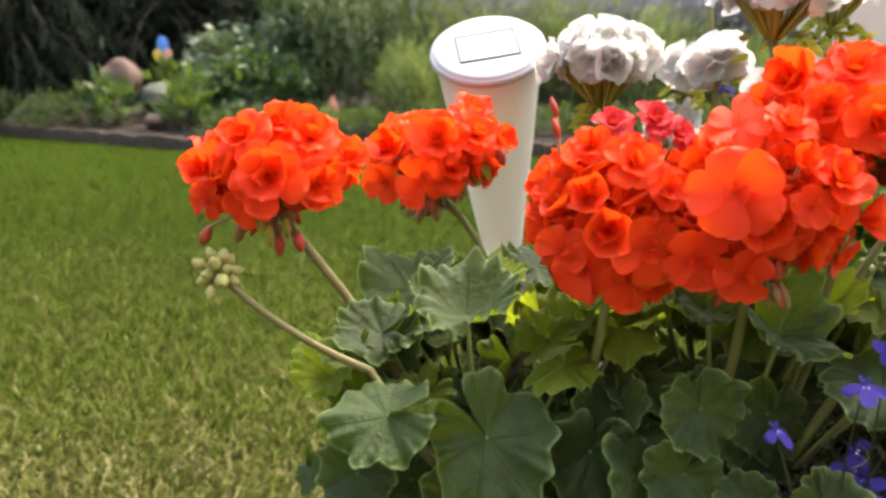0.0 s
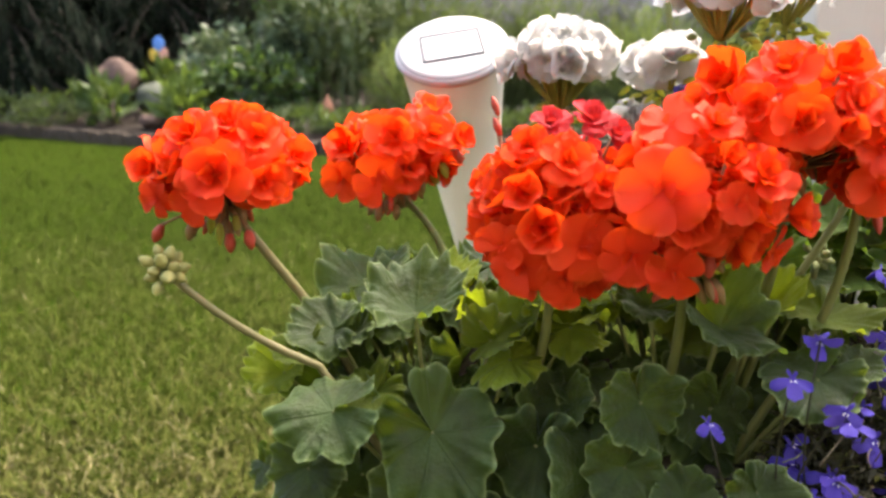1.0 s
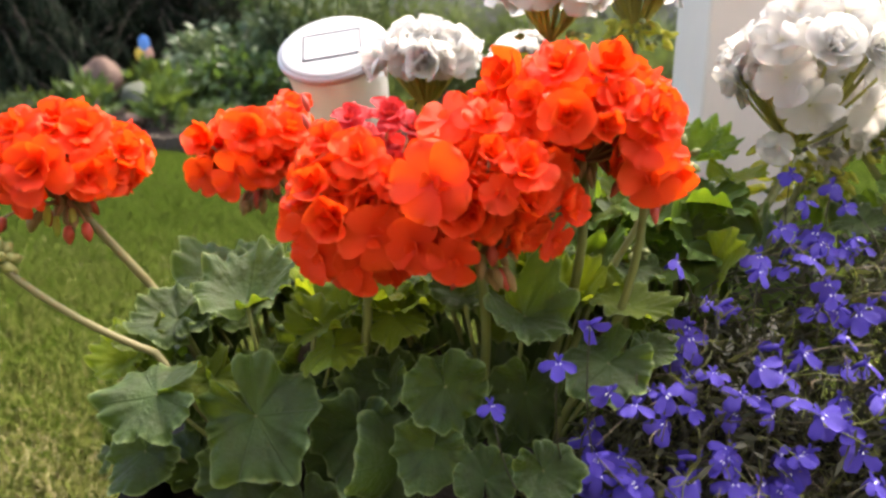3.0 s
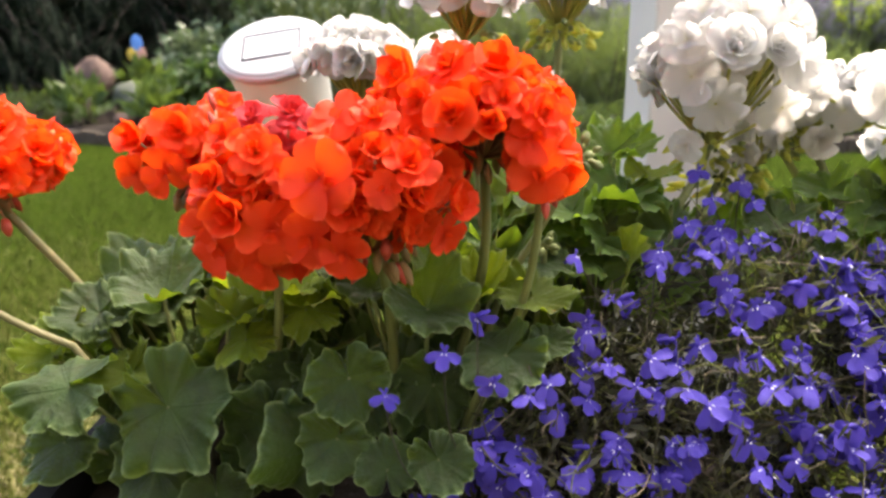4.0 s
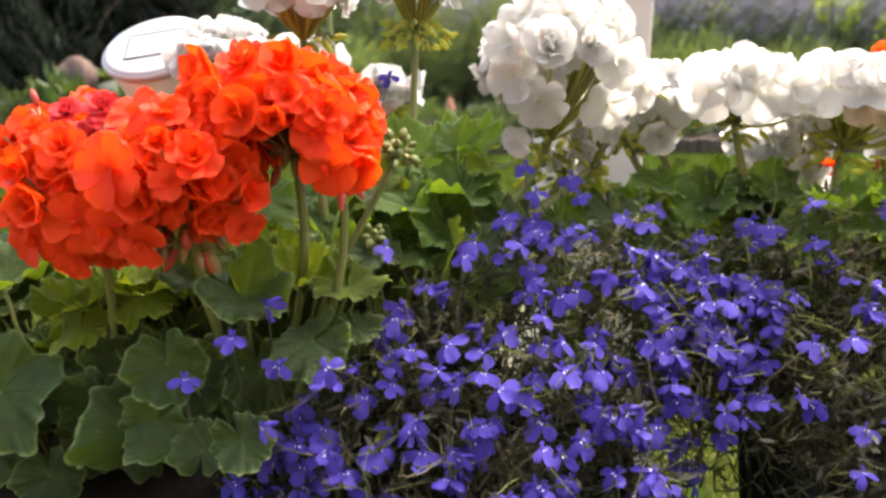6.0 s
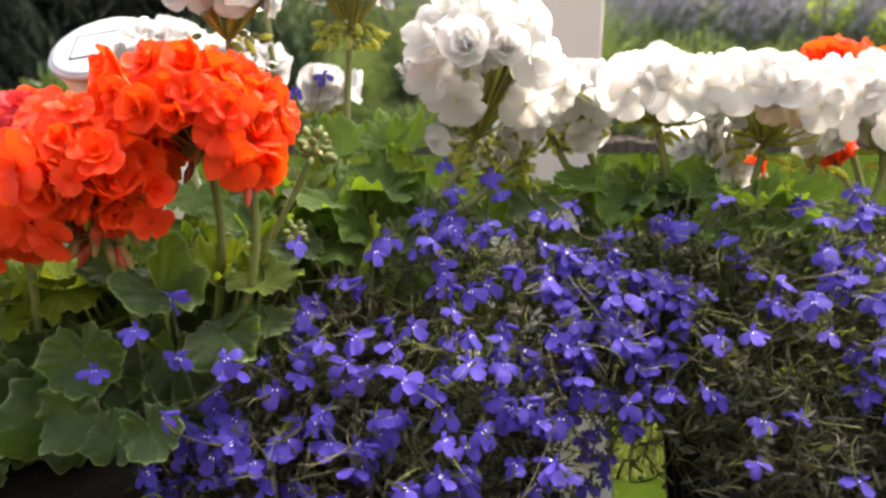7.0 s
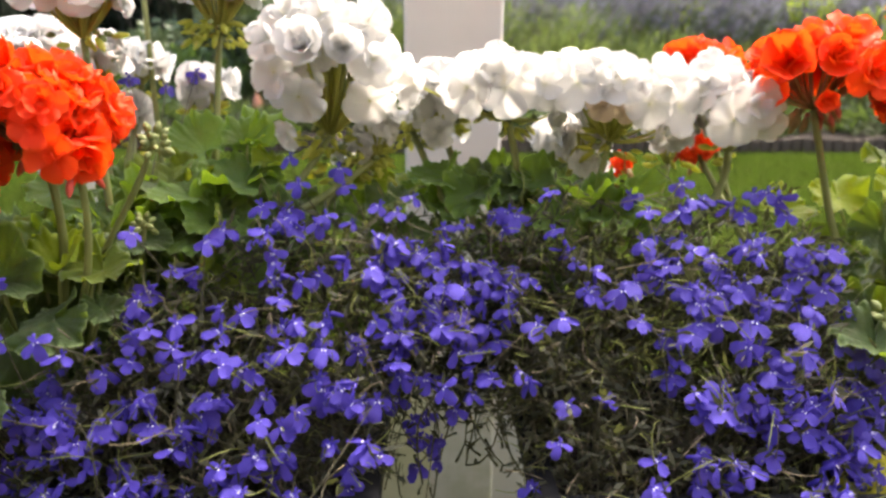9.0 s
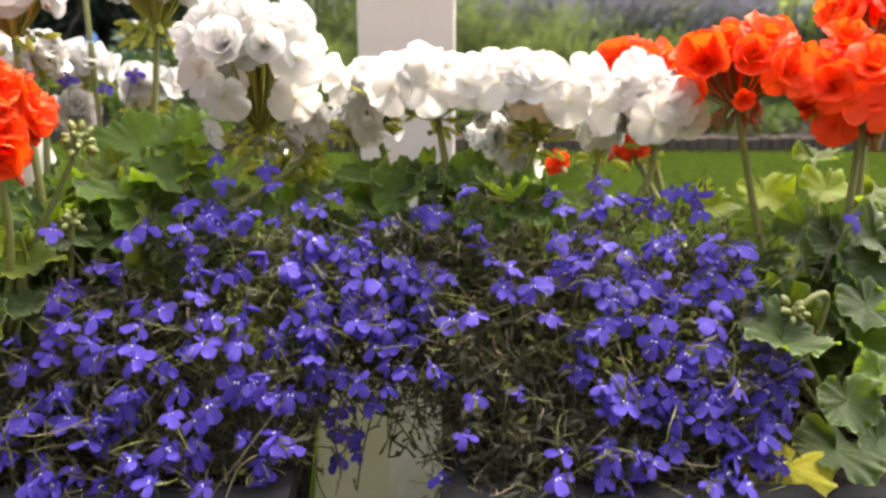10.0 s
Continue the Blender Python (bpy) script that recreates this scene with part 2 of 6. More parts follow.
def grass_material():
    m = Mat("grass_blade")
    r = m.node("ShaderNodeNewGeometry").outputs["Random Per Island"]
    c = m.ramp(r, (0.0, (0.082, 0.108, 0.020)), (0.55, (0.098, 0.120, 0.025)), (0.88, (0.125, 0.134, 0.036)), (1.0, (0.23, 0.20, 0.095)))
    patch = m.noise(1.6, 4)
    c = m.mix(m.math("MULTIPLY", patch, 0.5), c, (0.120, 0.126, 0.030))
    worn = m.ramp(m.noise(7, 4), (0.45, (0, 0, 0)), (0.75, (1, 1, 1)))
    c = m.mix(m.math("MULTIPLY", worn, 0.4), c, (0.175, 0.150, 0.060))
    # light fall-off painted by distance: darker, greener towards the bed, drier round the planters
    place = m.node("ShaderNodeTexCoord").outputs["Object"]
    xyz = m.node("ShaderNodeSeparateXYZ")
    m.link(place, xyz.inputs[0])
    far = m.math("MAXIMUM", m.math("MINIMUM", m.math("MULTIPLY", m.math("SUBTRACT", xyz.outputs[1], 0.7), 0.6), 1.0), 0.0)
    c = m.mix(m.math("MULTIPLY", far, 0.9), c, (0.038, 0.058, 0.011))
    m.base(c, 0.9, 0.0)
    return m.thin(c, 0.5).m


def lawn_material():
    m = Mat("lawn_ground")
    fine = m.noise(160, 4)
    mid = m.noise(14, 4)
    big = m.noise(1.3, 3)
    c = m.ramp(fine, (0.25, (0.017, 0.030, 0.003)), (0.6, (0.022, 0.036, 0.004)), (0.9, (0.032, 0.042, 0.007)))
    c = m.mix(m.math("MULTIPLY", mid, 0.5), c, (0.024, 0.036, 0.004))
    c = m.mix(m.math("MULTIPLY", big, 0.4), c, (0.020, 0.034, 0.004))
    m.base(c, 0.95, 0.0)
    m.bump(fine, 0.8, 0.012)
    return m.m


M_STRAW = plain("straw", (0.20, 0.17, 0.075), (0.30, 0.25, 0.13), 20, 0.8, 0.2)
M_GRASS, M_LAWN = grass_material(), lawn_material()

# ---- mesh tools ----
STANDS = {}     # the pose of each parent in the world


def to_mesh(name, verts, faces, uvs=None, smooth=True):
    me = bpy.data.meshes.new(name)
    me.from_pydata([tuple(map(float, v)) for v in verts], [], faces)
    if uvs is not None:
        layer = me.uv_layers.new(name="UVMap")
        idx = np.empty(len(me.loops), dtype=np.int32)
        me.loops.foreach_get("vertex_index", idx)
        layer.data.foreach_set("uv", np.asarray(uvs, dtype=np.float32)[idx].ravel())
    if smooth:
        me.polygons.foreach_set("use_smooth", np.ones(len(me.polygons), dtype=bool))
    me.update()
    return me


def thing(name, origin, label, category, group="", kind="", mesh=None, material=None):
    ob = new(name, mesh)
    if mesh and material:
        if not mesh.materials:
            mesh.materials.append(material)
    ob.location = origin
    STANDS[ob] = Matrix.Translation(origin)
    return tagged(ob, label, category, group, kind)


def child(name, mesh, material, parent, m=None, label="", kind=""):
    """One mesh as a part of parent; m is its pose in the world."""
    if material and not mesh.materials:
        mesh.materials.append(material)
    ob = new(name, mesh)
    ob.parent = parent
    m = m or Matrix.Identity(4)
    ob.matrix_local = STANDS[parent].inverted() @ m
    STANDS[ob] = m
    return tagged(ob, label, kind=kind)


def bm_mesh(name, bm, smooth=False):
    me = bpy.data.meshes.new(name)
    bm.to_mesh(me)
    bm.free()
    if smooth:
        me.polygons.foreach_set("use_smooth", np.ones(len(me.polygons), dtype=bool))
    return me


def tube_data(points, radii, sides=6, start=0):
    """Vertices and faces of a tube through points."""
    p = np.asarray(points, float)
    n = len(p)
    r = np.full(n, radii, float) if np.isscalar(radii) else np.asarray(radii, float)
    t = np.gradient(p, axis=0)
    t /= np.linalg.norm(t, axis=1)[:, None] + 1e-12
    ref = np.where(np.abs(t[:, 2:3]) > 0.9, np.array([[1.0, 0, 0]]), np.array([[0, 0, 1.0]]))
    a = np.cross(t, ref)
    a /= np.linalg.norm(a, axis=1)[:, None] + 1e-12
    b = np.cross(t, a)
    ang = np.arange(sides) * 2 * np.pi / sides
    v = p[:, None] + r[:, None, None] * (np.cos(ang)[None, :, None] * a[:, None] + np.sin(ang)[None, :, None] * b[:, None])
    f = []
    for i in range(n - 1):
        for j in range(sides):
            k = (j + 1) % sides
            f.append((start + i * sides + j, start + i * sides + k, start + (i + 1) * sides + k, start + (i + 1) * sides + j))
    f.append(tuple(start + (n - 1) * sides + j for j in range(sides)))
    f.append(tuple(start + j for j in reversed(range(sides))))
    return v.reshape(-1, 3), f


def tubes(name, list_of, sides=6):
    vs, fs, k = [], [], 0
    for pts, rad in list_of:
        v, f = tube_data(pts, rad, sides, k)
        vs.append(v)
        fs += f
        k += len(v)
    return to_mesh(name, np.concatenate(vs), fs)


def arc(a, b, bend=(0, 0, 0), n=8):
    a, b, c = np.array(a, float), np.array(b, float), np.array(bend, float)
    s = np.linspace(0, 1, n)[:, None]
    return a + (b - a) * s + 4 * s * (1 - s) * c


def lathe(name, profile, sides=48, smooth=True):
    """A turned body from (radius, height) pairs, with flat ends."""
    v, f = [], []
    for r, z in (profile[0], *profile, profile[-1]):
        for j in range(sides):
            a = 2 * math.pi * j / sides
            v.append((r * math.cos(a), r * math.sin(a), z))
    for i in range(1, len(profile)):
        for j in range(sides):
            k = (j + 1) % sides
            f.append((i * sides + j, i * sides + k, (i + 1) * sides + k, (i + 1) * sides + j))
    f.append(tuple(reversed(range(sides))))
    f.append(tuple((len(profile) + 1) * sides + j for j in range(sides)))
    return to_mesh(name, v, f, smooth=smooth)


def facing(place, normal, tip=(0, 0, -1), scale=1.0, spin=0.0):
    """A pose whose z axis is normal and whose y axis lies towards tip."""
    z = Vector(normal).normalized()
    y = Vector(tip)
    y = y - z * y.dot(z)
    if y.length < 1e-4:
        y = Vector((0, 1, 0)) - z * z.y
    y.normalize()
    x = y.cross(z)
    m = Matrix((x, y, z)).transposed().to_4x4()
    return Matrix.Translation(place) @ m @ Matrix.Rotation(spin, 4, "Z") @ Matrix.Scale(scale, 4)


def box_mesh(name, sx, sy, sz, bevel=0.004, seg=2):
    bm = bmesh.new()
    bmesh.ops.create_cube(bm, size=1.0)
    bmesh.ops.scale(bm, vec=(sx, sy, sz), verts=bm.verts)
    bmesh.ops.translate(bm, vec=(0, 0, sz / 2), verts=bm.verts)
    if bevel:
        bmesh.ops.bevel(bm, geom=bm.edges[:], offset=bevel, segments=seg, affect="EDGES", profile=0.5)
    return bm_mesh(name, bm)


# ---- plant pieces ----
def leaf_mesh(seed, cup=0.15, wave=0.10, lip=0.0, fold=0.0, deep=0.03, lobes=7, side=0.0):
    """A round geranium leaf of radius 1 with its stalk at the origin, tip along +y: scalloped, pleated along its veins, with a
    ruffled rim that lip curls outwards. deep cuts the lobes, side turns one half up."""
    rg = np.random.default_rng(seed)
    na, nr = 140, 12
    th = np.linspace(-np.pi, np.pi, na + 1)
    ph = rg.uniform(0, 6.28, 12)
    warp = th + 0.08 * np.sin(2 * th + ph[4]) + 0.05 * np.sin(3 * th + ph[5])
    edge = 0.97 + deep * np.cos(lobes * warp) + 0.035 * np.sqrt(np.abs(np.cos(lobes * 1.5 * warp + ph[8]))) + 0.05 * np.cos(2 * th + ph[0]) + 0.03 * np.cos(3 * th + ph[9])
    edge *= 1 - 0.85 * np.exp(-((np.pi - np.abs(th)) / 0.13) ** 2)
    edge *= 0.94 + 0.09 * np.cos(th)
    rho = np.linspace(0, 1, nr) ** 0.8
    rho[0] = 0.02
    R, T = np.meshgrid(rho, th, indexing="ij")
    W = warp[None, :]
    rr = R * edge[None, :]
    x, y = rr * np.sin(T), rr * np.cos(T)
    uneven = 0.6 + 0.4 * np.sin(T + ph[5])
    z = cup * rr ** 1.6 - lip * R ** 5 * uneven + wave * R ** 1.7 * (np.sin(2 * T + ph[1]) + 0.75 * np.sin(3 * T + ph[2]))
    # hollows between the veins, and a frilled margin
    z = z + 0.08 * R * (1.35 - 0.75 * R) * (np.abs(np.sin(lobes * W / 2)) - 0.6) * (0.7 + 0.3 * np.sin(T + ph[6]))
    z = z + R ** 3.5 * (0.10 * np.sin(5 * T + ph[3]) + 0.10 * np.sin(11 * T + ph[7] + np.sin(2 * T))) * (0.6 + 0.4 * uneven) + 0.055 * R ** 6 * np.sin(21 * T + ph[10] + 1.5 * np.sin(3 * T + ph[11]))
    rim = R ** 4 * 0.05 * np.sin(11 * T + ph[7] + np.sin(2 * T) + 1.2)
    x, y = x * (1 + rim), y * (1 + rim)
    z = z + fold * np.abs(x) ** 1.4 + side * np.maximum(x, 0) ** 1.3
    v = np.stack([x, y, z], -1).reshape(-1, 3)
    uv = np.stack([R, np.broadcast_to((W + np.pi) / (2 * np.pi), R.shape)], -1).reshape(-1, 2)
    w = na + 1
    f = [(i * w + j, (i + 1) * w + j, (i + 1) * w + j + 1, i * w + j + 1) for i in range(nr - 1) for j in range(na)]
    return to_mesh("leaf", v, f, uv)


def petal_data(rg, length, width, lift, curl, roll, azim, ruffle, k, nu=9, nv=7, twist=0.0, tilt=0.0):
    u = (1 - np.cos(np.linspace(0, np.pi, nu))) / 2
    v = np.linspace(-1, 1, nv)
    U, V = np.meshgrid(u, v, indexing="ij")
    prof = np.maximum(U ** 0.62 * np.sqrt(np.clip(1 - U ** 4.5, 0, 1)) * 1.16, 0.05)
    x = width * prof * V
    s = length * U
    ang = lift + curl * U
    h = np.cumsum(np.concatenate([np.zeros((1, nv)), np.diff(s, axis=0) * np.sin(ang[1:])]), axis=0)
    o = np.cumsum(np.concatenate([np.zeros((1, nv)), np.diff(s, axis=0) * np.cos(ang[1:])]), axis=0)
    h = h + tilt * x + roll * width * (V * prof) ** 2 + ruffle * length * U ** 2 * np.sin(V * 3.1 + rg.uniform(0, 6.28)) + ruffle * 0.5 * length * U ** 3 * np.sin(V * 7 + rg.uniform(0, 6.28))
    x = x + twist * h
    ca, sa = math.cos(azim), math.sin(azim)
    P = np.stack([ca * o - sa * x, sa * o + ca * x, h], -1).reshape(-1, 3)
    uv = np.stack([U, V * 0.5 + 0.5], -1).reshape(-1, 2)
    f = [(k + i * nv + j, k + (i + 1) * nv + j, k + (i + 1) * nv + j + 1, k + i * nv + j + 1) for i in range(nu - 1) for j in range(nv - 1)]
    return P, f, uv


def floret_mesh(seed, rows, wide=0.56, ruffle=0.05, roll=(-0.1, 0.35)):
    """A geranium floret of radius about 1 that opens along +z. rows: petals, length, lift, curl."""
    rg = np.random.default_rng(seed)
    V, F, U, k = [], [], [], 0
    for count, length, lift, curl in rows:
        a0 = rg.uniform(0, 6.28)
        for i in range(count):
            L = length * rg.uniform(0.9, 1.08)
            p, f, uv = petal_data(rg, L, L * wide * rg.uniform(0.9, 1.1), lift + rg.normal(0, 0.09), curl * rg.uniform(0.5, 1.3),
                                  rg.uniform(*roll), a0 + 2 * math.pi * i / count + rg.normal(0, 0.10), ruffle * rg.uniform(0.5, 1.6), k, tilt=0.13)
            V.append(p)
            F += f
            U.append(uv)
            k += len(p)
    return to_mesh("floret", np.concatenate(V), F, np.concatenate(U))


def bud_mesh(long=2.0):
    return lathe("bud", [(0.10, 0.0), (0.32, 0.12), (0.5, 0.45 * long), (0.44, 0.62 * long), (0.26, 0.86 * long), (0.03, long)], 9)


def lobelia_mesh(seed):
    """A lobelia flower of width about 2 facing +z: three broad lobes below (-y), two narrow ones above."""
    rg = np.random.default_rng(seed)
    V, F, U, k = [], [], [], 0
    for az, L, W, lift in ((-1.57, 1.1, 0.47, 0.20), (-0.42, 1.0, 0.37, 0.12), (-2.72, 1.0, 0.37, 0.12), (1.1, 0.5, 0.12, 0.9), (2.05, 0.5, 0.12, 0.9)):
        p, f, uv = petal_data(rg, L * rg.uniform(0.9, 1.1), W * rg.uniform(0.9, 1.1), lift + rg.normal(0, 0.22), -0.6 + rg.normal(0, 0.35), 0.15, az + rg.normal(0, 0.10), 0.09, k, 5, 4)
        V.append(p)
        F += f
        U.append(uv)
        k += len(p)
    # the tube behind the flower
    tv, tf = tube_data([(0, 0, 0.03), (0, 0.05, -0.35), (0, 0.0, -0.8)], [0.17, 0.14, 0.1], 6, k)
    V.append(tv)
    F += tf
    U.append(np.full((len(tv), 2), 0.2))
    k += len(tv)
    blue = len(F)
    for sx in (-0.09, 0.09):
        e = np.array([(sx - 0.03, -0.10, 0.10), (sx + 0.03, -0.10, 0.10), (sx * 1.4 + 0.014, -0.23, 0.13), (sx * 1.4 - 0.014, -0.23, 0.13), (sx, -0.17, 0.16)])
        F += [(k, k + 1, k + 4), (k + 1, k + 2, k + 4), (k + 2, k + 3, k + 4), (k + 3, k, k + 4)]
        V.append(e)
        U.append(np.zeros((5, 2)))
        k += 5
    me = to_mesh("flower", np.concatenate(V), F, np.concatenate(U))
    me.materials.append(M_BLUE)
    me.materials.append(M_EYE)
    for i in range(blue, len(F)):
        me.polygons[i].material_index = 1
    return me


LEAVES = [
    leaf_mesh(1, 0.30, 0.15, 0.20), leaf_mesh(2, 0.60, 0.16, 0.40), leaf_mesh(3, 0.10, 0.22, 0.20, 0.1), leaf_mesh(4, 0.85, 0.07, 0.40),
    leaf_mesh(5, 0.35, 0.22, 0.30, 0.5), leaf_mesh(6, 0.45, 0.20, 0.35), leaf_mesh(7, -0.15, 0.18, 0.10), leaf_mesh(8, 1.30, 0.14, 0.50, 0.1),
    # one cut into four broad waved lobes, one with a raised half, one rolled at the rim, a crumpled one and a limp one
    leaf_mesh(9, 0.25, 0.20, 0.30, 0.0, 0.11, 5), leaf_mesh(10, 0.25, 0.14, 0.25, 0.0, 0.06, 7, -0.75), leaf_mesh(11, 0.35, 0.24, 0.75, 0.0, 0.09, 5),
    leaf_mesh(12, 0.75, 0.30, 0.45, 0.3, 0.08, 6), leaf_mesh(13, 0.05, 0.34, 0.45, 0.0, 0.06, 5)]


def in_material(meshes, material):
    out = []
    for me in meshes:
        me = me.copy()
        me.materials.clear()
        me.materials.append(material)
        out.append(me)
    return out


LEAF_SETS = {"green": in_material(LEAVES, M_LEAF), "pale": in_material(LEAVES, M_LEAF_PALE), "fresh": in_material(LEAVES, M_LEAF_FRESH), "lime": in_material(LEAVES, M_LEAF_LIME_BACKLIT), "yellow": in_material(LEAVES, M_LEAF_YELLOW)}
SINGLE = [floret_mesh(s, ((5, 1.02, 0.35, -0.5), (2, 0.42, 0.9, 0.5)), 0.58, 0.06) for s in range(20, 25)]
DOUBLE = [floret_mesh(s, ((5, 1.0, 0.45, -0.4), (5, 0.8, 0.8, -0.1), (4, 0.56, 1.05, 0.3)), 0.54, 0.11) for s in range(10, 16)]
CUP = [floret_mesh(s, ((5, 1.05, 0.75, 0.25), (4, 0.75, 1.0, 0.5)), 0.62, 0.07, (0.1, 0.5)) for s in range(16, 20)]
ROSE = [floret_mesh(s, ((5, 1.0, 0.35, 0.15), (5, 0.80, 0.75, 0.5), (4, 0.58, 1.0, 0.7), (3, 0.36, 1.2, 0.7)), 0.62, 0.04, (0.1, 0.4)) for s in range(25, 28)]
WHITE_DOUBLE = [floret_mesh(s, ((5, 1.0, 0.35, -0.35), (3, 0.68, 0.7, 0.1)), 0.60, 0.09) for s in range(30, 36)]
WHITE_SINGLE = [floret_mesh(s, ((5, 1.04, 0.30, -0.45),), 0.60, 0.10) for s in range(36, 41)]
# s: flat singles, d: doubles, c: cups, r: full rosettes, o: withered ones, mix: any of them
FLORET_SETS = {"red": {"s": in_material(SINGLE, M_RED), "d": in_material(DOUBLE, M_RED), "c": in_material(CUP, M_RED), "r": in_material(ROSE, M_RED), "o": in_material(DOUBLE[:3], M_RED_OLD)},
               "white": {"s": in_material(WHITE_SINGLE, M_WHITE), "d": in_material(WHITE_DOUBLE, M_WHITE), "c": in_material(CUP[:2], M_WHITE), "r": in_material(ROSE[:2], M_WHITE), "o": in_material(WHITE_DOUBLE[:2], M_WHITE_OLD)}}
for kinds in FLORET_SETS.values():
    kinds["mix"] = kinds["d"] + kinds["c"] + kinds["s"][:2]
BUD_SETS = {"green": in_material([bud_mesh(1.45)], M_BUD), "red": in_material([bud_mesh(2.6)], M_BUD_RED), "sepal": in_material([bud_mesh(2.6)], M_SEPAL), "brown": in_material([bud_mesh(2.4)], M_BUD_BROWN), "tan": in_material([bud_mesh(1.35)], M_BUD_TAN),
            "red_bell": in_material([bud_mesh(1.7)], M_BUD_RED), "brown_bell": in_material([bud_mesh(1.7)], M_BUD_BROWN), "sepal_bell": in_material([bud_mesh(1.7)], M_SEPAL)}
LOBELIAS = [lobelia_mesh(s) for s in range(40, 46)]


def flower_head(plant, rg, centre, rx, rz, root, colour="red", size=0.021, count=26, low=-0.35, bend=(0, 0, 0), buds=8, old=0.0, thick=0.0026, ry=None, drop=None, stalk=None, old_top=0.0, gap=None, hang=0, faces=(), tuft=0.017):
    """One umbel on its stalk: florets over a dome, with slender stalks to a common point and hanging buds.
    faces: single florets of its front, as offset across, offset up, radius and kind."""
    c = Vector(centre)
    ry = ry or rx
    red = colour == "red"
    hub = c + Vector((0, 0, -rz * (drop or (0.55 if red else 0.9))))
    foot = STANDS[plant].translation + Vector((rg.normal(0, 0.012), rg.normal(0, 0.008), 0))
    pts = np.concatenate([arc(foot, root, (0, 0, 0), 6)[:-1], arc(root, hub, bend, 10)])
    for k in range(2):
        pts[1:-1] = (pts[:-2] + 2 * pts[1:-1] + pts[2:]) / 4
    child("stem", tubes("stem", [(pts, np.linspace(thick * 1.25, thick, len(pts)))], 8), stalk or M_STEM, plant)
    seats = []
    for dx, dz, r, kind in faces:
        u, w = dx / rx, dz / rz
        d = Vector((u, -math.sqrt(max(0.06, 1 - u * u - w * w)), w))
        seats.append((c + Vector((dx, d.y * ry * 0.88, dz)), d * 0.75 + Vector((0, -0.45, 0.12)) + Vector(rg.normal(0, 0.10, 3)), r, kind))
    fixed = len(seats)
    for i in range(count):
        z = 1 - (1 - low) * (i + 0.5) / count
        a = i * 2.39996 + rg.uniform(-0.3, 0.3)
        r = math.sqrt(max(0, 1 - z * z))
        d = Vector((r * math.cos(a), r * math.sin(a), z + rg.uniform(-0.08, 0.08)))
        if gap and d.normalized().dot(Vector(gap).normalized()) > 0.87:
            continue
        seat = c + Vector((d.x * (rx - size * 0.95), d.y * (ry - size * 0.95), d.z * (rz - size * 0.95))) * (rg.uniform(0.87, 1.05) if red else rg.uniform(0.82, 1.10))
        if any((seat - q).length < 0.5 * (fr + size) for q, _, fr, _ in seats[:fixed]):
            continue
        kind = "o" if rg.random() < old or (d.z > 0.62 and d.x > -0.3 and rg.random() < old_top) else "mix"
        seats.append((seat, d + Vector(rg.normal(0, 0.24, 3)), size * rg.uniform(0.75, 1.12) * (0.65 if kind == "o" and not red else 1.0), kind))
    for i in range(hang):
        a = rg.uniform(0, 6.28)
        d = Vector((math.cos(a), math.sin(a) * 0.8 - 0.3, -0.35))
        seat = c + Vector((d.x * rx * rg.uniform(0.4, 0.8), d.y * ry * 0.6, -rz * rg.uniform(0.6, 1.1)))
        seats.append((seat, d, size * rg.uniform(0.6, 0.85), "mix"))
    stalks = [(arc(hub, seat, (0, 0, -0.003), 5), 0.0008 if red else 0.0011) for seat, _, _, _ in seats]
    head = child("flower_head", tubes("flower_head", [(np.asarray(p) - np.asarray(hub), r) for p, r in stalks], 5), M_STEM_RED if red else M_PEDICEL, plant, Matrix.Translation(hub))
    for seat, d, r, kind in seats:
        ms = FLORET_SETS[colour][kind]
        child("floret", ms[rg.integers(len(ms))], None, head, facing(seat, d, (0, 0, 1), r, rg.uniform(0, 6.28)))
    for i in range(buds):
        a = rg.uniform(0, 6.28)
        out = Vector((math.cos(a), math.sin(a), 0))
        tip = hub + out * rg.uniform(0.1, 1.0) * tuft + Vector((0, 0, rg.uniform(-0.5, 0.4) * tuft))
        kind = ("red" if rg.random() < 0.35 else "brown") if red else ("sepal" if rg.random() < 0.75 else "green")
        d = Vector((out.x * 0.5, out.y * 0.5, -1)) if red else out + Vector((0, 0, rg.uniform(-1.0, 0.3)))
        child("bud", BUD_SETS[kind][0], None, head, facing(tip, d, out, rg.uniform(0.0036, 0.0056) * (1.15 if red else 0.95)))
    return head


def hanging_buds(head, hub, tips):
    """Nodding buds on thin stalks under a flower head: the place of each lower end and its kind."""
    for tip, kind in tips:
        tip, hub = Vector(tip), Vector(hub)
        d = Vector(((tip.x - hub.x) * 12, -0.1, -1)).normalized()
        size, long = (0.0068, 1.7) if kind.endswith("bell") else (0.0048, 2.6)
        base = tip - d * size * long
        child("pedicel", tubes("pedicel", [(arc(hub, base, (0, 0, 0.003), 5), 0.0008)], 5), M_STEM_RED, head)
        child("bud", BUD_SETS[kind][0], None, head, facing(base, d, (1, 0, 0), size))


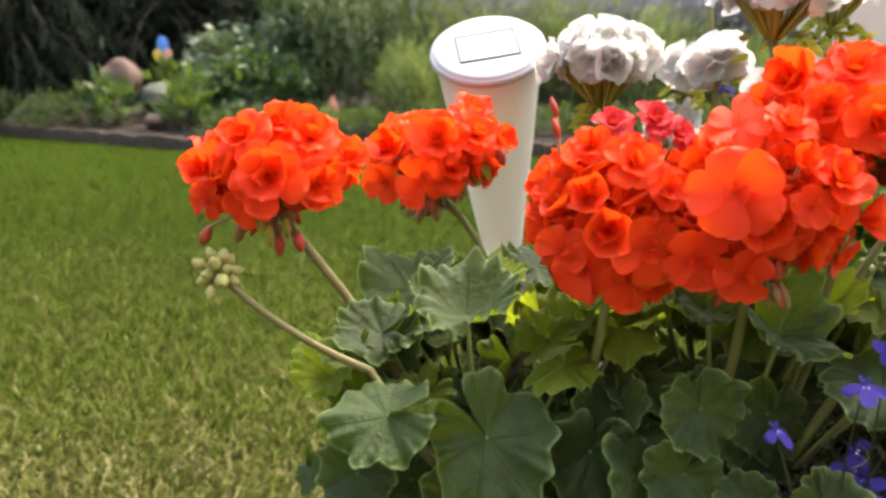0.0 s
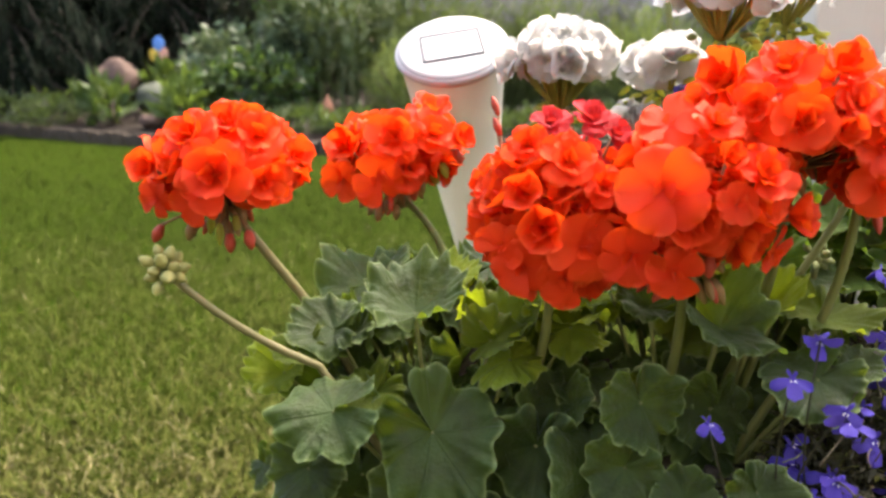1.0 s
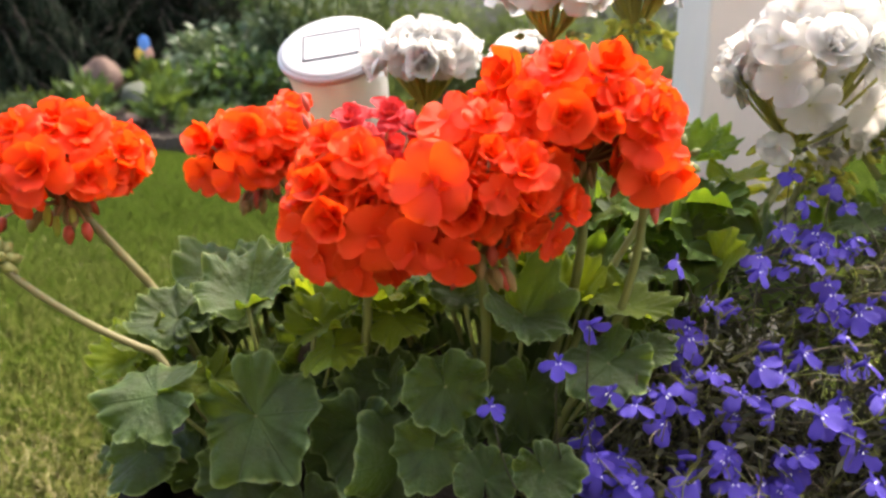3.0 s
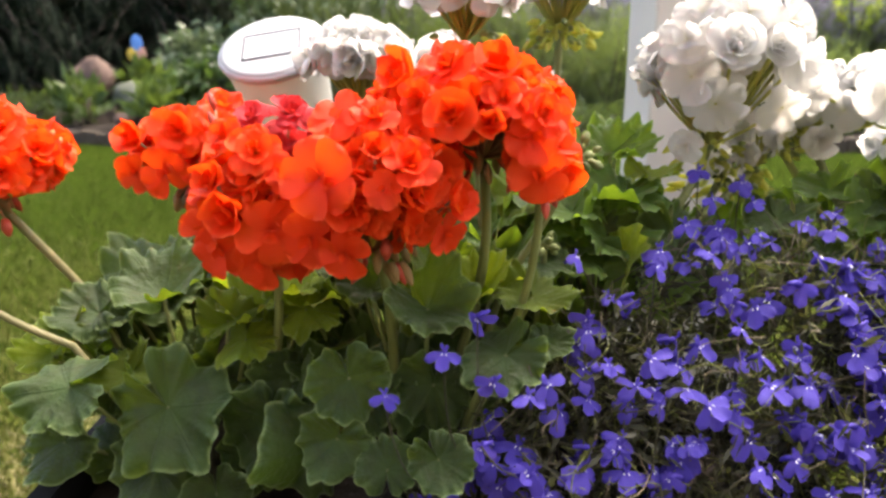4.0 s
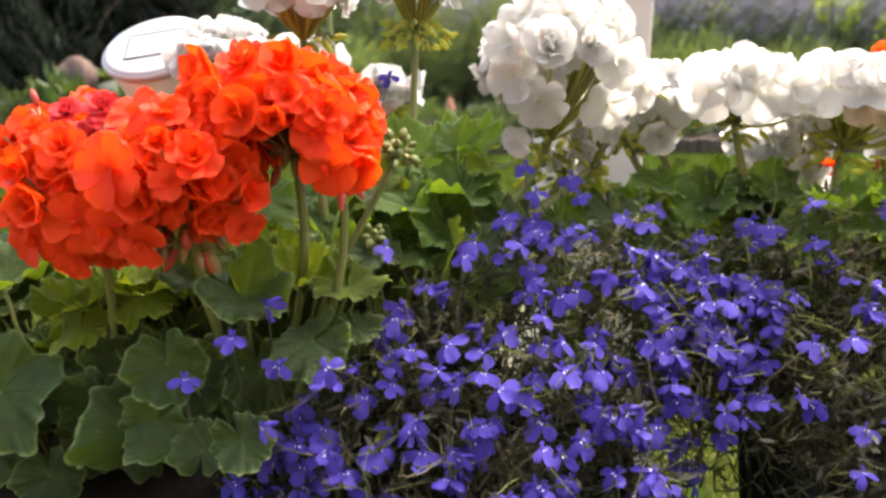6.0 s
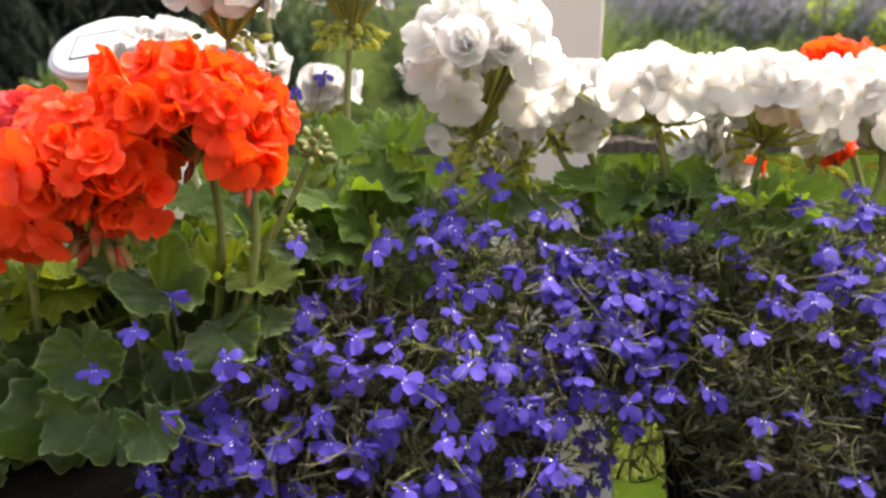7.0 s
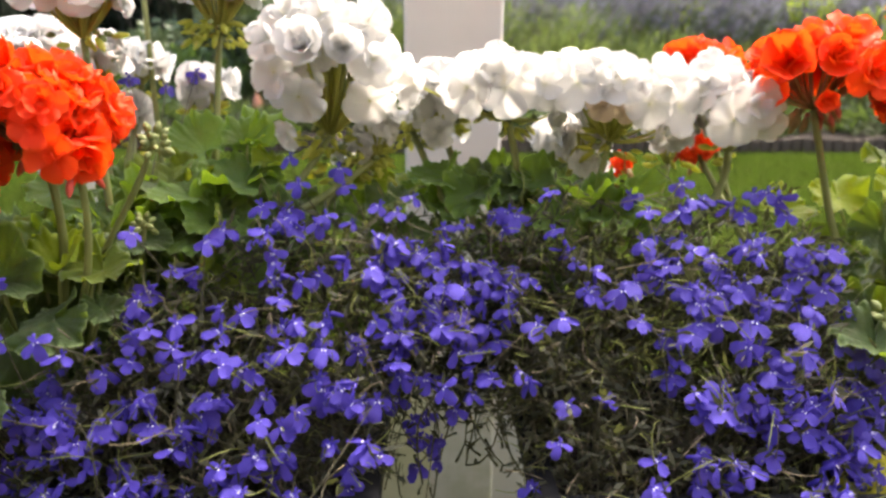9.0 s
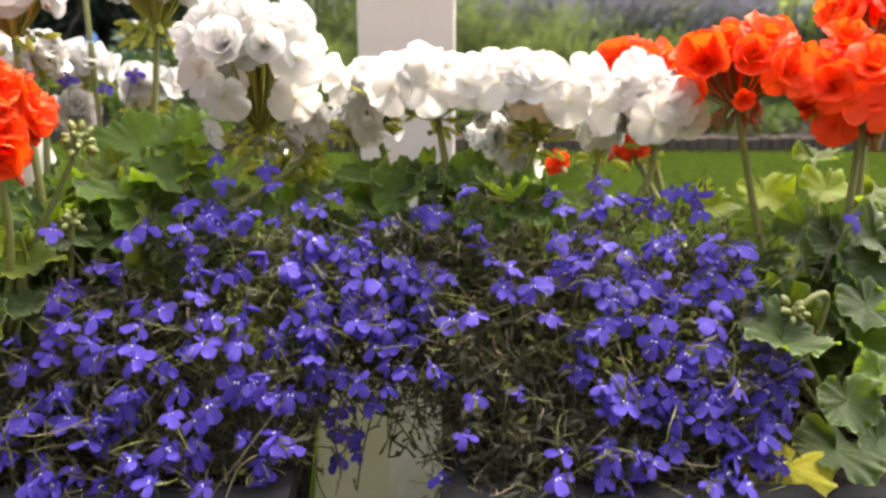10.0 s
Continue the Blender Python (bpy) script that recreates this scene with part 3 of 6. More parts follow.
def bud_cluster(plant, rg, centre, root, count=12, spread=0.013, bend=(0, 0, 0), size=0.0065, thick=0.002, tan=False):
    """A closed umbel of green buds on its stalk."""
    c = Vector(centre)
    foot = STANDS[plant].translation
    pts = np.concatenate([arc(foot, root, (0, 0, 0), 6)[:-1], arc(root, c, bend, 12)])
    child("stem", tubes("stem", [(pts, np.linspace(thick * 1.2, thick, len(pts)))], 7), M_STEM_TAN if tan else M_STEM, plant)
    head = child("closed_umbel", lathe("closed_umbel", [(0.001, -0.004), (0.004, 0), (0.001, 0.004)], 8), M_STEM, plant, Matrix.Translation(c))
    for i in range(count):
        z = 1 - 1.7 * (i + 0.5) / count
        a = i * 2.39996
        r = math.sqrt(1 - z * z)
        d = Vector((r * math.cos(a), r * math.sin(a), z))
        child("bud", BUD_SETS["tan" if tan else "green"][0], None, head, facing(c + d * spread * rg.uniform(0.2, 0.6), d, (0, 0, 1), size * rg.uniform(0.75, 1.1)))
    return head


def leaf(plant, rg, place, radius, normal, tip, root, colour="green", shape=None, stalk=True):
    """One leaf, with the stalk that carries it."""
    ms = LEAF_SETS[colour]
    i = rg.integers(len(ms)) if shape is None else shape
    ob = child("leaf", ms[i], None, plant, facing(place, normal, tip, radius))
    if stalk:
        p = Vector(place)
        child("petiole", tubes("petiole", [(arc(root, p, (Vector(normal) * -0.012), 7), 0.0013)], 5), M_STEM, plant)
    return ob


def fill_leaves(plant, rg, count, middle, spread, root, radius=(0.026, 0.042), up=0.55, front=0.5, colour="green", pale=0.15):
    """Leaves of the plant's body: they look outwards and up."""
    m = Vector(middle)
    for i in range(count):
        d = Vector(rg.normal(0, 1, 3))
        d.normalize()
        p = m + Vector((d.x * spread[0], d.y * spread[1], d.z * spread[2])) * rg.uniform(0.55, 1.0) ** 0.5
        n = Vector((d.x * 0.8, d.y * 0.5 - front, abs(d.z) * 0.5 + up)) + Vector(rg.normal(0, 0.22, 3))
        leaf(plant, rg, p, rg.uniform(*radius), n, Vector((d.x, d.y - 0.3, -0.4)), root, "pale" if rg.random() < pale else colour)


# ---- ground ----
def lawn_z(y):
    """The lawn falls off by a few centimetres round the planters."""
    u = np.clip((np.asarray(y, float) - 0.9) / 0.9, 0, 1)
    return -0.03 * (1 - u * u * (3 - 2 * u)) * (np.asarray(y, float) > -20)


def ground_sheet():
    bm = bmesh.new()
    xs = [-400, -60, -14] + [-7 + 0.25 * i for i in range(57)] + [14, 60, 400]
    ys = [-300, -40, -8, -3] + [-1 + 0.25 * i for i in range(29)] + [10, 30, 90, 400]
    grid = [[bm.verts.new((x, y, (0.004 * noise.noise(Vector((x * 0.8, y * 0.8, 0))) if abs(x) < 7 and -1 < y < 6 else 0.0) + float(lawn_z(y)))) for x in xs] for y in ys]
    for j in range(len(ys) - 1):
        for i in range(len(xs) - 1):
            bm.faces.new((grid[j][i], grid[j][i + 1], grid[j + 1][i + 1], grid[j + 1][i]))
    me = bm_mesh("ground", bm, True)
    thing("ground", (0, 0, 0), "green lawn with dry straw-coloured patches", "lawn", kind="structure", mesh=me, material=M_LAWN)


def blades(name, rg, bands, height, width, lean=0.5):
    """Grass blades as one mesh. bands: x0, x1, y0, y1, number."""
    V, F, k = [], [], 0
    for x0, x1, y0, y1, n, grow in bands:
        xm, ym = (x0 + x1) / 2, (y0 + y1) / 2
        x, y = xm + (x1 - x0) * rg.normal(0, 0.33, n), ym + (y1 - y0) * rg.uniform(-0.5, 0.5, n) * rg.uniform(0.7, 1.5, n)
        keep = (y < edge_line(x) - 0.03) & ~((x > 0.30) & (x < 0.66) & (y > 0.3) & (y < 0.86))
        x, y = x[keep], y[keep]
        n = len(x)
        a = rg.uniform(0, 2 * np.pi, n)
        h = height * rg.uniform(0.5, 1.3, n) * grow
        w = width * rg.uniform(0.7, 1.3, n) * grow
        dx, dy = np.cos(a), np.sin(a)
        bx, by = rg.normal(0, lean, n) * h, rg.normal(0, lean, n) * h
        g0 = lawn_z(y)
        z0 = g0 - 0.012
        quad = np.stack([np.stack([x - dx * w, y - dy * w, z0], 1), np.stack([x + dx * w, y + dy * w, z0], 1),
                         np.stack([x + bx * 0.4 + dx * w * 0.8, y + by * 0.4 + dy * w * 0.8, g0 + h * 0.6], 1), np.stack([x + bx * 0.4 - dx * w * 0.8, y + by * 0.4 - dy * w * 0.8, g0 + h * 0.6], 1),
                         np.stack([x + bx, y + by, g0 + h * 0.95], 1)], 1)
        V.append(quad.reshape(-1, 3))
        for i in range(n):
            q = k + 5 * i
            F.append((q, q + 1, q + 2, q + 3))
            F.append((q + 3, q + 2, q + 4))
        k += 5 * n
    me = to_mesh(name, np.concatenate(V), F, smooth=True)
    tilt = rg.normal(0, 0.2, (k // 5, 3))
    up = np.repeat(tilt + np.array([0, 0, 1.0]), 5, axis=0)
    me.normals_split_custom_set_from_vertices((up / np.linalg.norm(up, axis=1)[:, None]).tolist())
    return me


def edge_line(x):
    """The front line of the flower bed."""
    x = np.asarray(x, float)
    left = 4.12 - 0.62 * (x + 1.3)
    return np.where(x < -1.3, left, 4.12 - 0.04 * np.sin((x + 1.3) * 1.2)) + 0.35 * np.exp(-((x + 1.3) / 0.7) ** 2) * 0.3


ground_sheet()
rg = np.random.default_rng(5)
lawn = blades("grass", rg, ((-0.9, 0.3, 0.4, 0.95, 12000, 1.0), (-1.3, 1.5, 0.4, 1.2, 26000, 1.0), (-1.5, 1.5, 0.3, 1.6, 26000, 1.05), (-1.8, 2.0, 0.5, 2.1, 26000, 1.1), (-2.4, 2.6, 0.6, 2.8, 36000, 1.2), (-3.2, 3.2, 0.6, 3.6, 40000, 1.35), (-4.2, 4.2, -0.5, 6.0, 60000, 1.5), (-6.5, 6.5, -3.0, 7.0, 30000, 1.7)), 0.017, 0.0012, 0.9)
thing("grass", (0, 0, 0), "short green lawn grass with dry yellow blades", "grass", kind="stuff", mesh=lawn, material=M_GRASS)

straw = blades("dry_grass", rg, ((-1.3, 0.7, 0.55, 1.15, 3600, 1.0), (-0.9, -0.1, 0.6, 1.0, 4200, 1.0), (-2.0, 2.0, 1.1, 2.2, 2600, 1.0)), 0.016, 0.0008, 1.3)
thing("dry_grass", (0, 0, 0), "straw-coloured dry blades lying in the lawn", "grass", kind="stuff", mesh=straw, material=M_STRAW)

# ---- unseen wall added behind the viewer ----
def unseen_wall():
    """A plain clapboard wall, unseen, added behind the viewer to block front light."""
    ob = thing("unseen_wall_south", (0.2, -1.65, -0.03), "unseen grey-brown timber wall, added to block light from the front", "wall", kind="structure")
    child("wall_body", box_mesh("wall_body", 9.0, 0.2, 2.9, 0.01), M_UNSEEN_WALL, ob, pose(0.2, -1.76, -0.06))
    board = box_mesh("board", 9.0, 0.022, 0.142, 0.004, 1)
    for i in range(19):
        child("board", board, M_UNSEEN_WALL, ob, pose(0.2, -1.651, 0.03 + 0.148 * i, 5))


unseen_wall()

# ---- flower bed behind the lawn ----
def bed():
    xs = np.linspace(-6, 6, 61)
    V, F = [], []
    for d, z in ((0.02, -0.05), (0.02, 0.075), (0.35, 0.10), (1.5, 0.14), (5.0, 0.2)):
        for x in xs:
            V.append((x, float(edge_line(x)) + d, z + 0.02 * noise.noise(Vector((x * 2, d * 2, 3)))))
    n = len(xs)
    for i in range(4):
        for j in range(n - 1):
            F.append((i * n + j, i * n + j + 1, (i + 1) * n + j + 1, (i + 1) * n + j))
    thing("flower_bed", (0, 0, 0), "raised bed of dark garden soil behind low edging", "soil", kind="structure", mesh=to_mesh("flower_bed", V, F), material=M_SOIL)
    edging = thing("bed_edging", (0, 0, 0), "low weathered brown palisade edging of the bed", "edging", kind="structure")
    pale_piece = [box_mesh("edging_piece", 0.058, 0.045, h, 0.012, 2) for h in (0.085, 0.092, 0.098)]
    rg = np.random.default_rng(8)
    x = -4.2
    while x < 4.2:
        y = float(edge_line(x))
        slope = float(edge_line(x + 0.03)) - y
        run = math.hypot(0.03, slope) / 0.03
        child("edging_piece", pale_piece[rg.integers(3)], M_EDGE, edging, pose(x, y, -0.012, rg.normal(0, 2), rg.normal(0, 1.5), math.degrees(math.atan2(slope, 0.03))))
        x += 0.061 / run


bed()


def cloud(name, rg, count, centre, radii, length, width, droop=0.3, upright=0.0, hollow=0.5, curve=0.15):
    """Many separate leaves, each a folded blade, scattered through an uneven body."""
    V, F = [], []
    lump = rg.normal(0, 1, (6, 3))
    lump /= np.linalg.norm(lump, axis=1)[:, None]
    for i in range(count):
        d = rg.normal(0, 1, 3)
        d /= np.linalg.norm(d)
        grow = 0.78 + 0.32 * max(0.0, float(np.max(lump @ d))) ** 3 + rg.uniform(-0.12, 0.12)
        p = np.array(centre) + d * np.array(radii) * grow * (hollow + (1 - hollow) * rg.random()) 
        L, W = length * rg.uniform(0.6, 1.3), width * rg.uniform(0.6, 1.3)
        t = d * 0.7 + rg.normal(0, 0.5, 3) + np.array([0, 0, upright - droop])
        t /= np.linalg.norm(t)
        s = np.cross(t, rg.normal(0, 1, 3))
        s /= np.linalg.norm(s) + 1e-9
        nrm = np.cross(s, t)
        k = len(V)
        V += [p, p + t * L * 0.45 + s * W * 0.5 + nrm * W * 0.2, p + t * L * 0.5, p + t * L * 0.45 - s * W * 0.5 + nrm * W * 0.2, p + t * L - nrm * L * curve]
        F += [(k, k + 1, k + 2), (k, k + 2, k + 3), (k + 1, k + 4, k + 2), (k + 2, k + 4, k + 3)]
    return to_mesh(name, V, F, smooth=False)


def shrub(name, label, category, place, centre_z, radii, count, length, width, material, seed, stems=6, group="", **kw):
    rg = np.random.default_rng(seed)
    ob = thing(name, place, label, category, group)
    lines = []
    for i in range(stems):
        e = np.array([rg.normal(0, radii[0] * 0.4), rg.normal(0, radii[1] * 0.4), centre_z + radii[2] * rg.uniform(0.0, 0.5)])
        lines.append((arc((rg.normal(0, 0.03), rg.normal(0, 0.03), -0.02), e, (0, 0, 0.02), 6), np.linspace(0.012, 0.004, 6)))
    for line in lines:
        child("stem", tubes("stem", [line], 6), M_BARK, ob, Matrix.Translation(place))
    child("foliage", cloud("foliage", rg, count, (0, 0, centre_z), radii, length, width, **kw), material, ob, Matrix.Translation(place))
    return ob


def tufts(name, label, category, place, half, rows, height, width, lean, material, seed, tip=None, tip_len=0.0, tip_from=0.6):
    """Upright stalks that fan out of the ground, with flower spikes on them if tip is given."""
    rg = np.random.default_rng(seed)
    ob = thing(name, place, label, category)
    V, F, TV, TF = [], [], [], []
    for i in range(rows):
        x, y = rg.uniform(-half[0], half[0]), rg.uniform(-half[1], half[1])
        h = height * rg.uniform(0.65, 1.1)
        lx, ly = lean[0] * h + rg.normal(0, 0.16) * h, lean[1] * h + rg.normal(0, 0.12) * h
        a = rg.uniform(0, 3.14)
        w = width * rg.uniform(0.6, 1.3)
        dx, dy = math.cos(a) * w, math.sin(a) * w
        k = len(V)
        for s in (0.0, 0.35, 0.7):
            V += [(x + lx * s ** 1.6 - dx * (1 - s * 0.6), y + ly * s ** 1.6 - dy * (1 - s * 0.6), h * s - 0.02), (x + lx * s ** 1.6 + dx * (1 - s * 0.6), y + ly * s ** 1.6 + dy * (1 - s * 0.6), h * s - 0.02)]
        V.append((x + lx, y + ly, h))
        F += [(k, k + 1, k + 3, k + 2), (k + 2, k + 3, k + 5, k + 4), (k + 4, k + 5, k + 6)]
        if tip is not None:
            for j in range(10):
                u = tip_from + (1.02 - tip_from) * (j + rg.random()) / 10
                c = np.array([x + lx * u ** 1.6, y + ly * u ** 1.6, h * u])
                b = rg.uniform(0, 6.28)
                o = np.array([math.cos(b) * 0.7 + lx / h, math.sin(b) * 0.7, 1.0]) * tip_len
                q = np.array([-math.sin(b), math.cos(b), 0]) * tip_len * 0.3
                k = len(TV)
                TV += [c, c + o * 0.5 + q, c + o * 1.1, c + o * 0.5 - q]
                TF += [(k, k + 1, k + 2), (k, k + 2, k + 3)]
    child("stalk_tuft", to_mesh("stalk_tuft", V, F, smooth=False), material, ob, Matrix.Translation(place), kind="stuff")
    if tip is not None:
        child("spike_tuft", to_mesh("spike_tuft", TV, TF, smooth=False), tip, ob, Matrix.Translation(place), kind="stuff")
    return ob


def conifer(place, height, radius, count, seed, material, label, name="conifer", bare=0.1):
    rg = np.random.default_rng(seed)
    ob = thing(name, place, label, "tree", "conifers behind the bed")
    child("trunk", tubes("trunk", [([(0, 0, -0.1), (0.01, 0, height * 0.4), (0, 0.02, height * 0.95)], [0.11, 0.08, 0.01])], 9), M_BARK, ob, Matrix.Translation(place))
    V, F, limbs = [], [], []
    for i in range(count):
        z = bare + (1 - bare) * rg.uniform(0.0, 1.0) ** 1.5
        a = rg.uniform(0, 6.28)
        R = radius * (1 - z) ** 0.55 * rg.uniform(0.7, 1.1)
        o = np.array([math.cos(a), math.sin(a), 0])
        p0 = np.array([0, 0, z * height])
        p1 = p0 + o * R + np.array([0, 0, -0.35 * R])
        limbs.append((arc(p0, p1, (0, 0, 0.08 * R), 4), np.array([0.014, 0.01, 0.006, 0.002])))
        for j in range(60):
            s = rg.uniform(0.15, 1.0)
            c = p0 + (p1 - p0) * s + np.array([0, 0, 0.3 * R * s * (1 - s)]) + rg.normal(0, 0.03, 3)
            d = o * 0.35 + rg.normal(0, 0.25, 3) + np.array([0, 0, -0.8])
            d /= np.linalg.norm(d)
            q = np.cross(d, rg.normal(0, 1, 3))
            q /= np.linalg.norm(q) + 1e-9
            L, W = rg.uniform(0.10, 0.28), rg.uniform(0.005, 0.012)
            k = len(V)
            V += [c, c + d * L * 0.4 + q * W, c + d * L, c + d * L * 0.4 - q * W]
            F += [(k, k + 1, k + 2), (k, k + 2, k + 3)]
    child("limb_work", tubes("limb_work", limbs, 4), M_BARK, ob, Matrix.Translation(place), kind="stuff")
    child("crown", to_mesh("crown", V, F, smooth=False), material, ob, Matrix.Translation(place))
    return ob


def stone(label, place, size, material, seed, name="garden_stone"):
    bm = bmesh.new()
    bmesh.ops.create_icosphere(bm, subdivisions=4, radius=1.0)
    off = Vector((seed * 3.1, seed * 1.7, 0))
    for v in bm.verts:
        n = noise.noise(v.co * 1.2 + off) * 0.28 + noise.noise(v.co * 3.5 + off) * 0.07
        v.co *= 1 + n
        v.co = Vector((v.co.x * size[0], v.co.y * size[1], v.co.z * size[2]))
    thing(name, place, label, "stone", "stones in the bed", mesh=bm_mesh(name, bm, True), material=material)


# crowns made to overhang out of view, which shades the bed's left end
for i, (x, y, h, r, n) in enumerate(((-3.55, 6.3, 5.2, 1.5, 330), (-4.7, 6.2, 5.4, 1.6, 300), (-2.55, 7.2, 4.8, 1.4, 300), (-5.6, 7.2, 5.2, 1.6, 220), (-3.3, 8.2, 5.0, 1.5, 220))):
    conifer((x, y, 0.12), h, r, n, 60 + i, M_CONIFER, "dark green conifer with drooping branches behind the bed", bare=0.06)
conifer((-1.5, 7.2, 0.12), 2.6, 0.8, 130, 70, M_SPRUCE, "brownish green spruce with layered branches")
stone("rounded pink granite boulder half hidden by leaves", (-2.28, 5.35, 0.36), (0.125, 0.12, 0.15), M_PINK_STONE, 1)
stone("low grey boulder among broad leaves", (-1.92, 5.2, 0.25), (0.17, 0.14, 0.10), M_GREY_STONE, 2)
stone("small pale pink stone beside the edging", (-1.82, 4.72, 0.14), (0.075, 0.06, 0.055), M_PINK_STONE, 3)
for i, (x, y, r, n) in enumerate(((-3.1, 5.35, 0.32, 500), (-2.65, 5.1, 0.25, 420), (-3.7, 5.75, 0.3, 420))):
    shrub("ground_cover", "low feathery green ground cover at the bed's edge", "ground cover", (x, y, 0.1), 0.06, (r, 0.2, 0.13), n, 0.07, 0.02, M_COVER, 80 + i, 3, "low plants of the bed", upright=0.6)
for i, (x, y, r, h) in enumerate(((-2.22, 5.0, 0.16, 0.22), (-1.80, 5.62, 0.2, 0.36), (-1.62, 4.68, 0.13, 0.22), (-2.05, 5.6, 0.2, 0.34), (-1.58, 5.0, 0.16, 0.26))):
    shrub("hosta", "hosta with broad yellow-green leaves beside stones", "plant", (x, y, 0.1), h * 0.5, (r, 0.15, h * 0.6), 75, 0.15, 0.075, M_HOSTA, 90 + i, 4, "broad-leaved plants of the bed", upright=1.0, droop=0.0)
for i, (x, y, z, r) in enumerate(((-1.62, 5.5, 0.42, 0.24), (-1.3, 5.35, 0.34, 0.28), (-1.1, 5.5, 0.52, 0.25), (-1.42, 5.2, 0.22, 0.24))):
    shrub("variegated_shrub", "leafy shrub with pale green and whitish leaves", "shrub", (x, y, 0.1), z, (r, 0.25, r * 0.95), 330, 0.10, 0.055, M_VARIEG, 101 + i, 6, "pale-leaved shrubs of the bed", hollow=0.25)
shrub("leafy_bush", "dense green shrub with oval shining leaves", "bush", (-1.25, 5.1, 0.1), 0.2, (0.45, 0.3, 0.26), 900, 0.09, 0.05, M_SHRUB, 102, 10)
shrub("leafy_bush", "tall dark green bush with small leaves", "bush", (-0.95, 5.8, 0.1), 0.75, (0.5, 0.4, 0.65), 3200, 0.06, 0.024, M_SHRUB, 103, 12, hollow=0.2)
shrub("leafy_bush", "tall grey-green bush with arching twigs", "bush", (-0.3, 5.9, 0.1), 0.9, (0.6, 0.4, 0.6), 3400, 0.07, 0.018, M_REED, 104, 12, hollow=0.2)
for i, (x, lean) in enumerate(((-0.75, -0.1), (-0.5, 0.12), (-0.3, 0.2))):
    tufts("tall_perennial", "tall upright perennial with thin green stalks", "plant", (x, 5.35, 0.1), (0.2, 0.2), 60, 1.15, 0.004, (lean, 0), M_REED, 105 + i, M_REED, 0.05, 0.35)
for i, (x, y, rx, h) in enumerate(((0.15, 5.1, 0.4, 0.85), (0.75, 5.2, 0.45, 0.95), (1.35, 5.0, 0.45, 0.75), (-0.2, 4.8, 0.25, 0.5), (2.0, 5.0, 0.45, 0.55), (2.7, 4.95, 0.45, 0.5), (3.4, 4.9, 0.45, 0.5))):
    shrub("feathery_perennial", "soft feathery light green perennial", "plant", (x, y, 0.1), h * 0.5, (rx, 0.3, h * 0.55), 2600, 0.09, 0.008, M_FENNEL, 110 + i, 5, "feathery perennials of the bed", upright=0.7, droop=0.0, hollow=0.2)
for i in range(18):
    x, y = 0.0 + 0.5 * (i % 9), 5.6 + 0.75 * (i // 9) + 0.12 * (i % 3)
    tufts("lavender", "lavender with leaning purple-grey flower spikes", "plant", (x, y, 0.12), (0.36, 0.3), 360, 0.95 + 0.25 * (i // 9), 0.009, (0.45, -0.05), M_LAV_STEM, 130 + i, M_LAVENDER, 0.030, 0.72)
for i, (x, y, z) in enumerate(((3.1, 5.3, 0.75), (2.2, 5.5, 0.8), (3.5, 5.2, 0.65))):
    shrub("lime_shrub", "bright lime green leafy shoots among lavender", "plant", (x, y, 0.1), z, (0.16, 0.12, 0.16), 160, 0.06, 0.03, M_LIME, 150 + i, 4)
for i in range(14):
    shrub("ground_cover", "low grey-green ground cover behind the edging", "ground cover", (-1.2 + 0.36 * i, 4.36 + 0.1 * (i % 2), 0.09), 0.04, (0.28, 0.17, 0.12), 700, 0.06, 0.016, M_COVER, 300 + i, 3, "low plants of the bed", upright=0.6)
# a far hedge closes the garden
for i in range(13):
    shrub("garden_hedge", "dense green hedge at the end of the garden", "hedge", (-6.5 + i * 1.1, 8.4, 0.1), 1.2, (0.85, 0.5, 1.4), 2600, 0.2, 0.1, M_SHRUB if i < 5 else M_FENNEL, 170 + i, 5, "hedge plants", hollow=0.75)


def butterfly(place):
    ob = thing("butterfly_stick", place, "small blue and yellow butterfly ornament on a stick", "ornament")
    child("stick", tubes("stick", [([(0, 0, -0.2), (0, 0, 0.17)], 0.004)], 6), M_STEM, ob, Matrix.Translation(place))
    for name, mat, dx, dz, r in (("upper_wing", plain("blue_paint", (0.10, 0.25, 0.62), (0.16, 0.34, 0.70)), 0.005, 0.22, (0.045, 0.06)), ("lower_wing", plain("yellow_paint", (0.68, 0.42, 0.05), (0.75, 0.52, 0.08)), -0.035, 0.14, (0.04, 0.05)),
                                 ("wing_patch", plain("orange_paint", (0.65, 0.30, 0.20), (0.7, 0.4, 0.3)), 0.035, 0.14, (0.035, 0.06))):
        bm = bmesh.new()
        bmesh.ops.create_uvsphere(bm, u_segments=18, v_segments=8, radius=1.0)
        bmesh.ops.scale(bm, vec=(r[0], 0.006, r[1]), verts=bm.verts)
        child(name, bm_mesh(name, bm, True), mat, ob, Matrix.Translation(Vector(place) + Vector((dx, 0, dz))))


butterfly((-2.12, 5.75, 0.40))


def statue(place, s, label):
    rings = [(0.06, 0), (0.078, 0.02), (0.082, 0.08), (0.07, 0.13), (0.062, 0.15), (0.066, 0.17), (0.06, 0.2), (0.05, 0.225), (0.058, 0.235), (0.045, 0.28), (0.022, 0.33), (0.004, 0.37)]
    me = lathe("garden_statue", [(r * s, z * s) for r, z in rings], 20)
    for m in (M_GREY_STONE, plain("pale_glaze", (0.32, 0.32, 0.31), (0.42, 0.42, 0.40)), M_TERRA):
        me.materials.append(m)
    for p in me.polygons:
        z = p.center.z / s
        p.material_index = 2 if z > 0.18 else 1 if z > 0.1 else 0
    thing("garden_statue", place, label, "statue", "small garden statues", mesh=me)


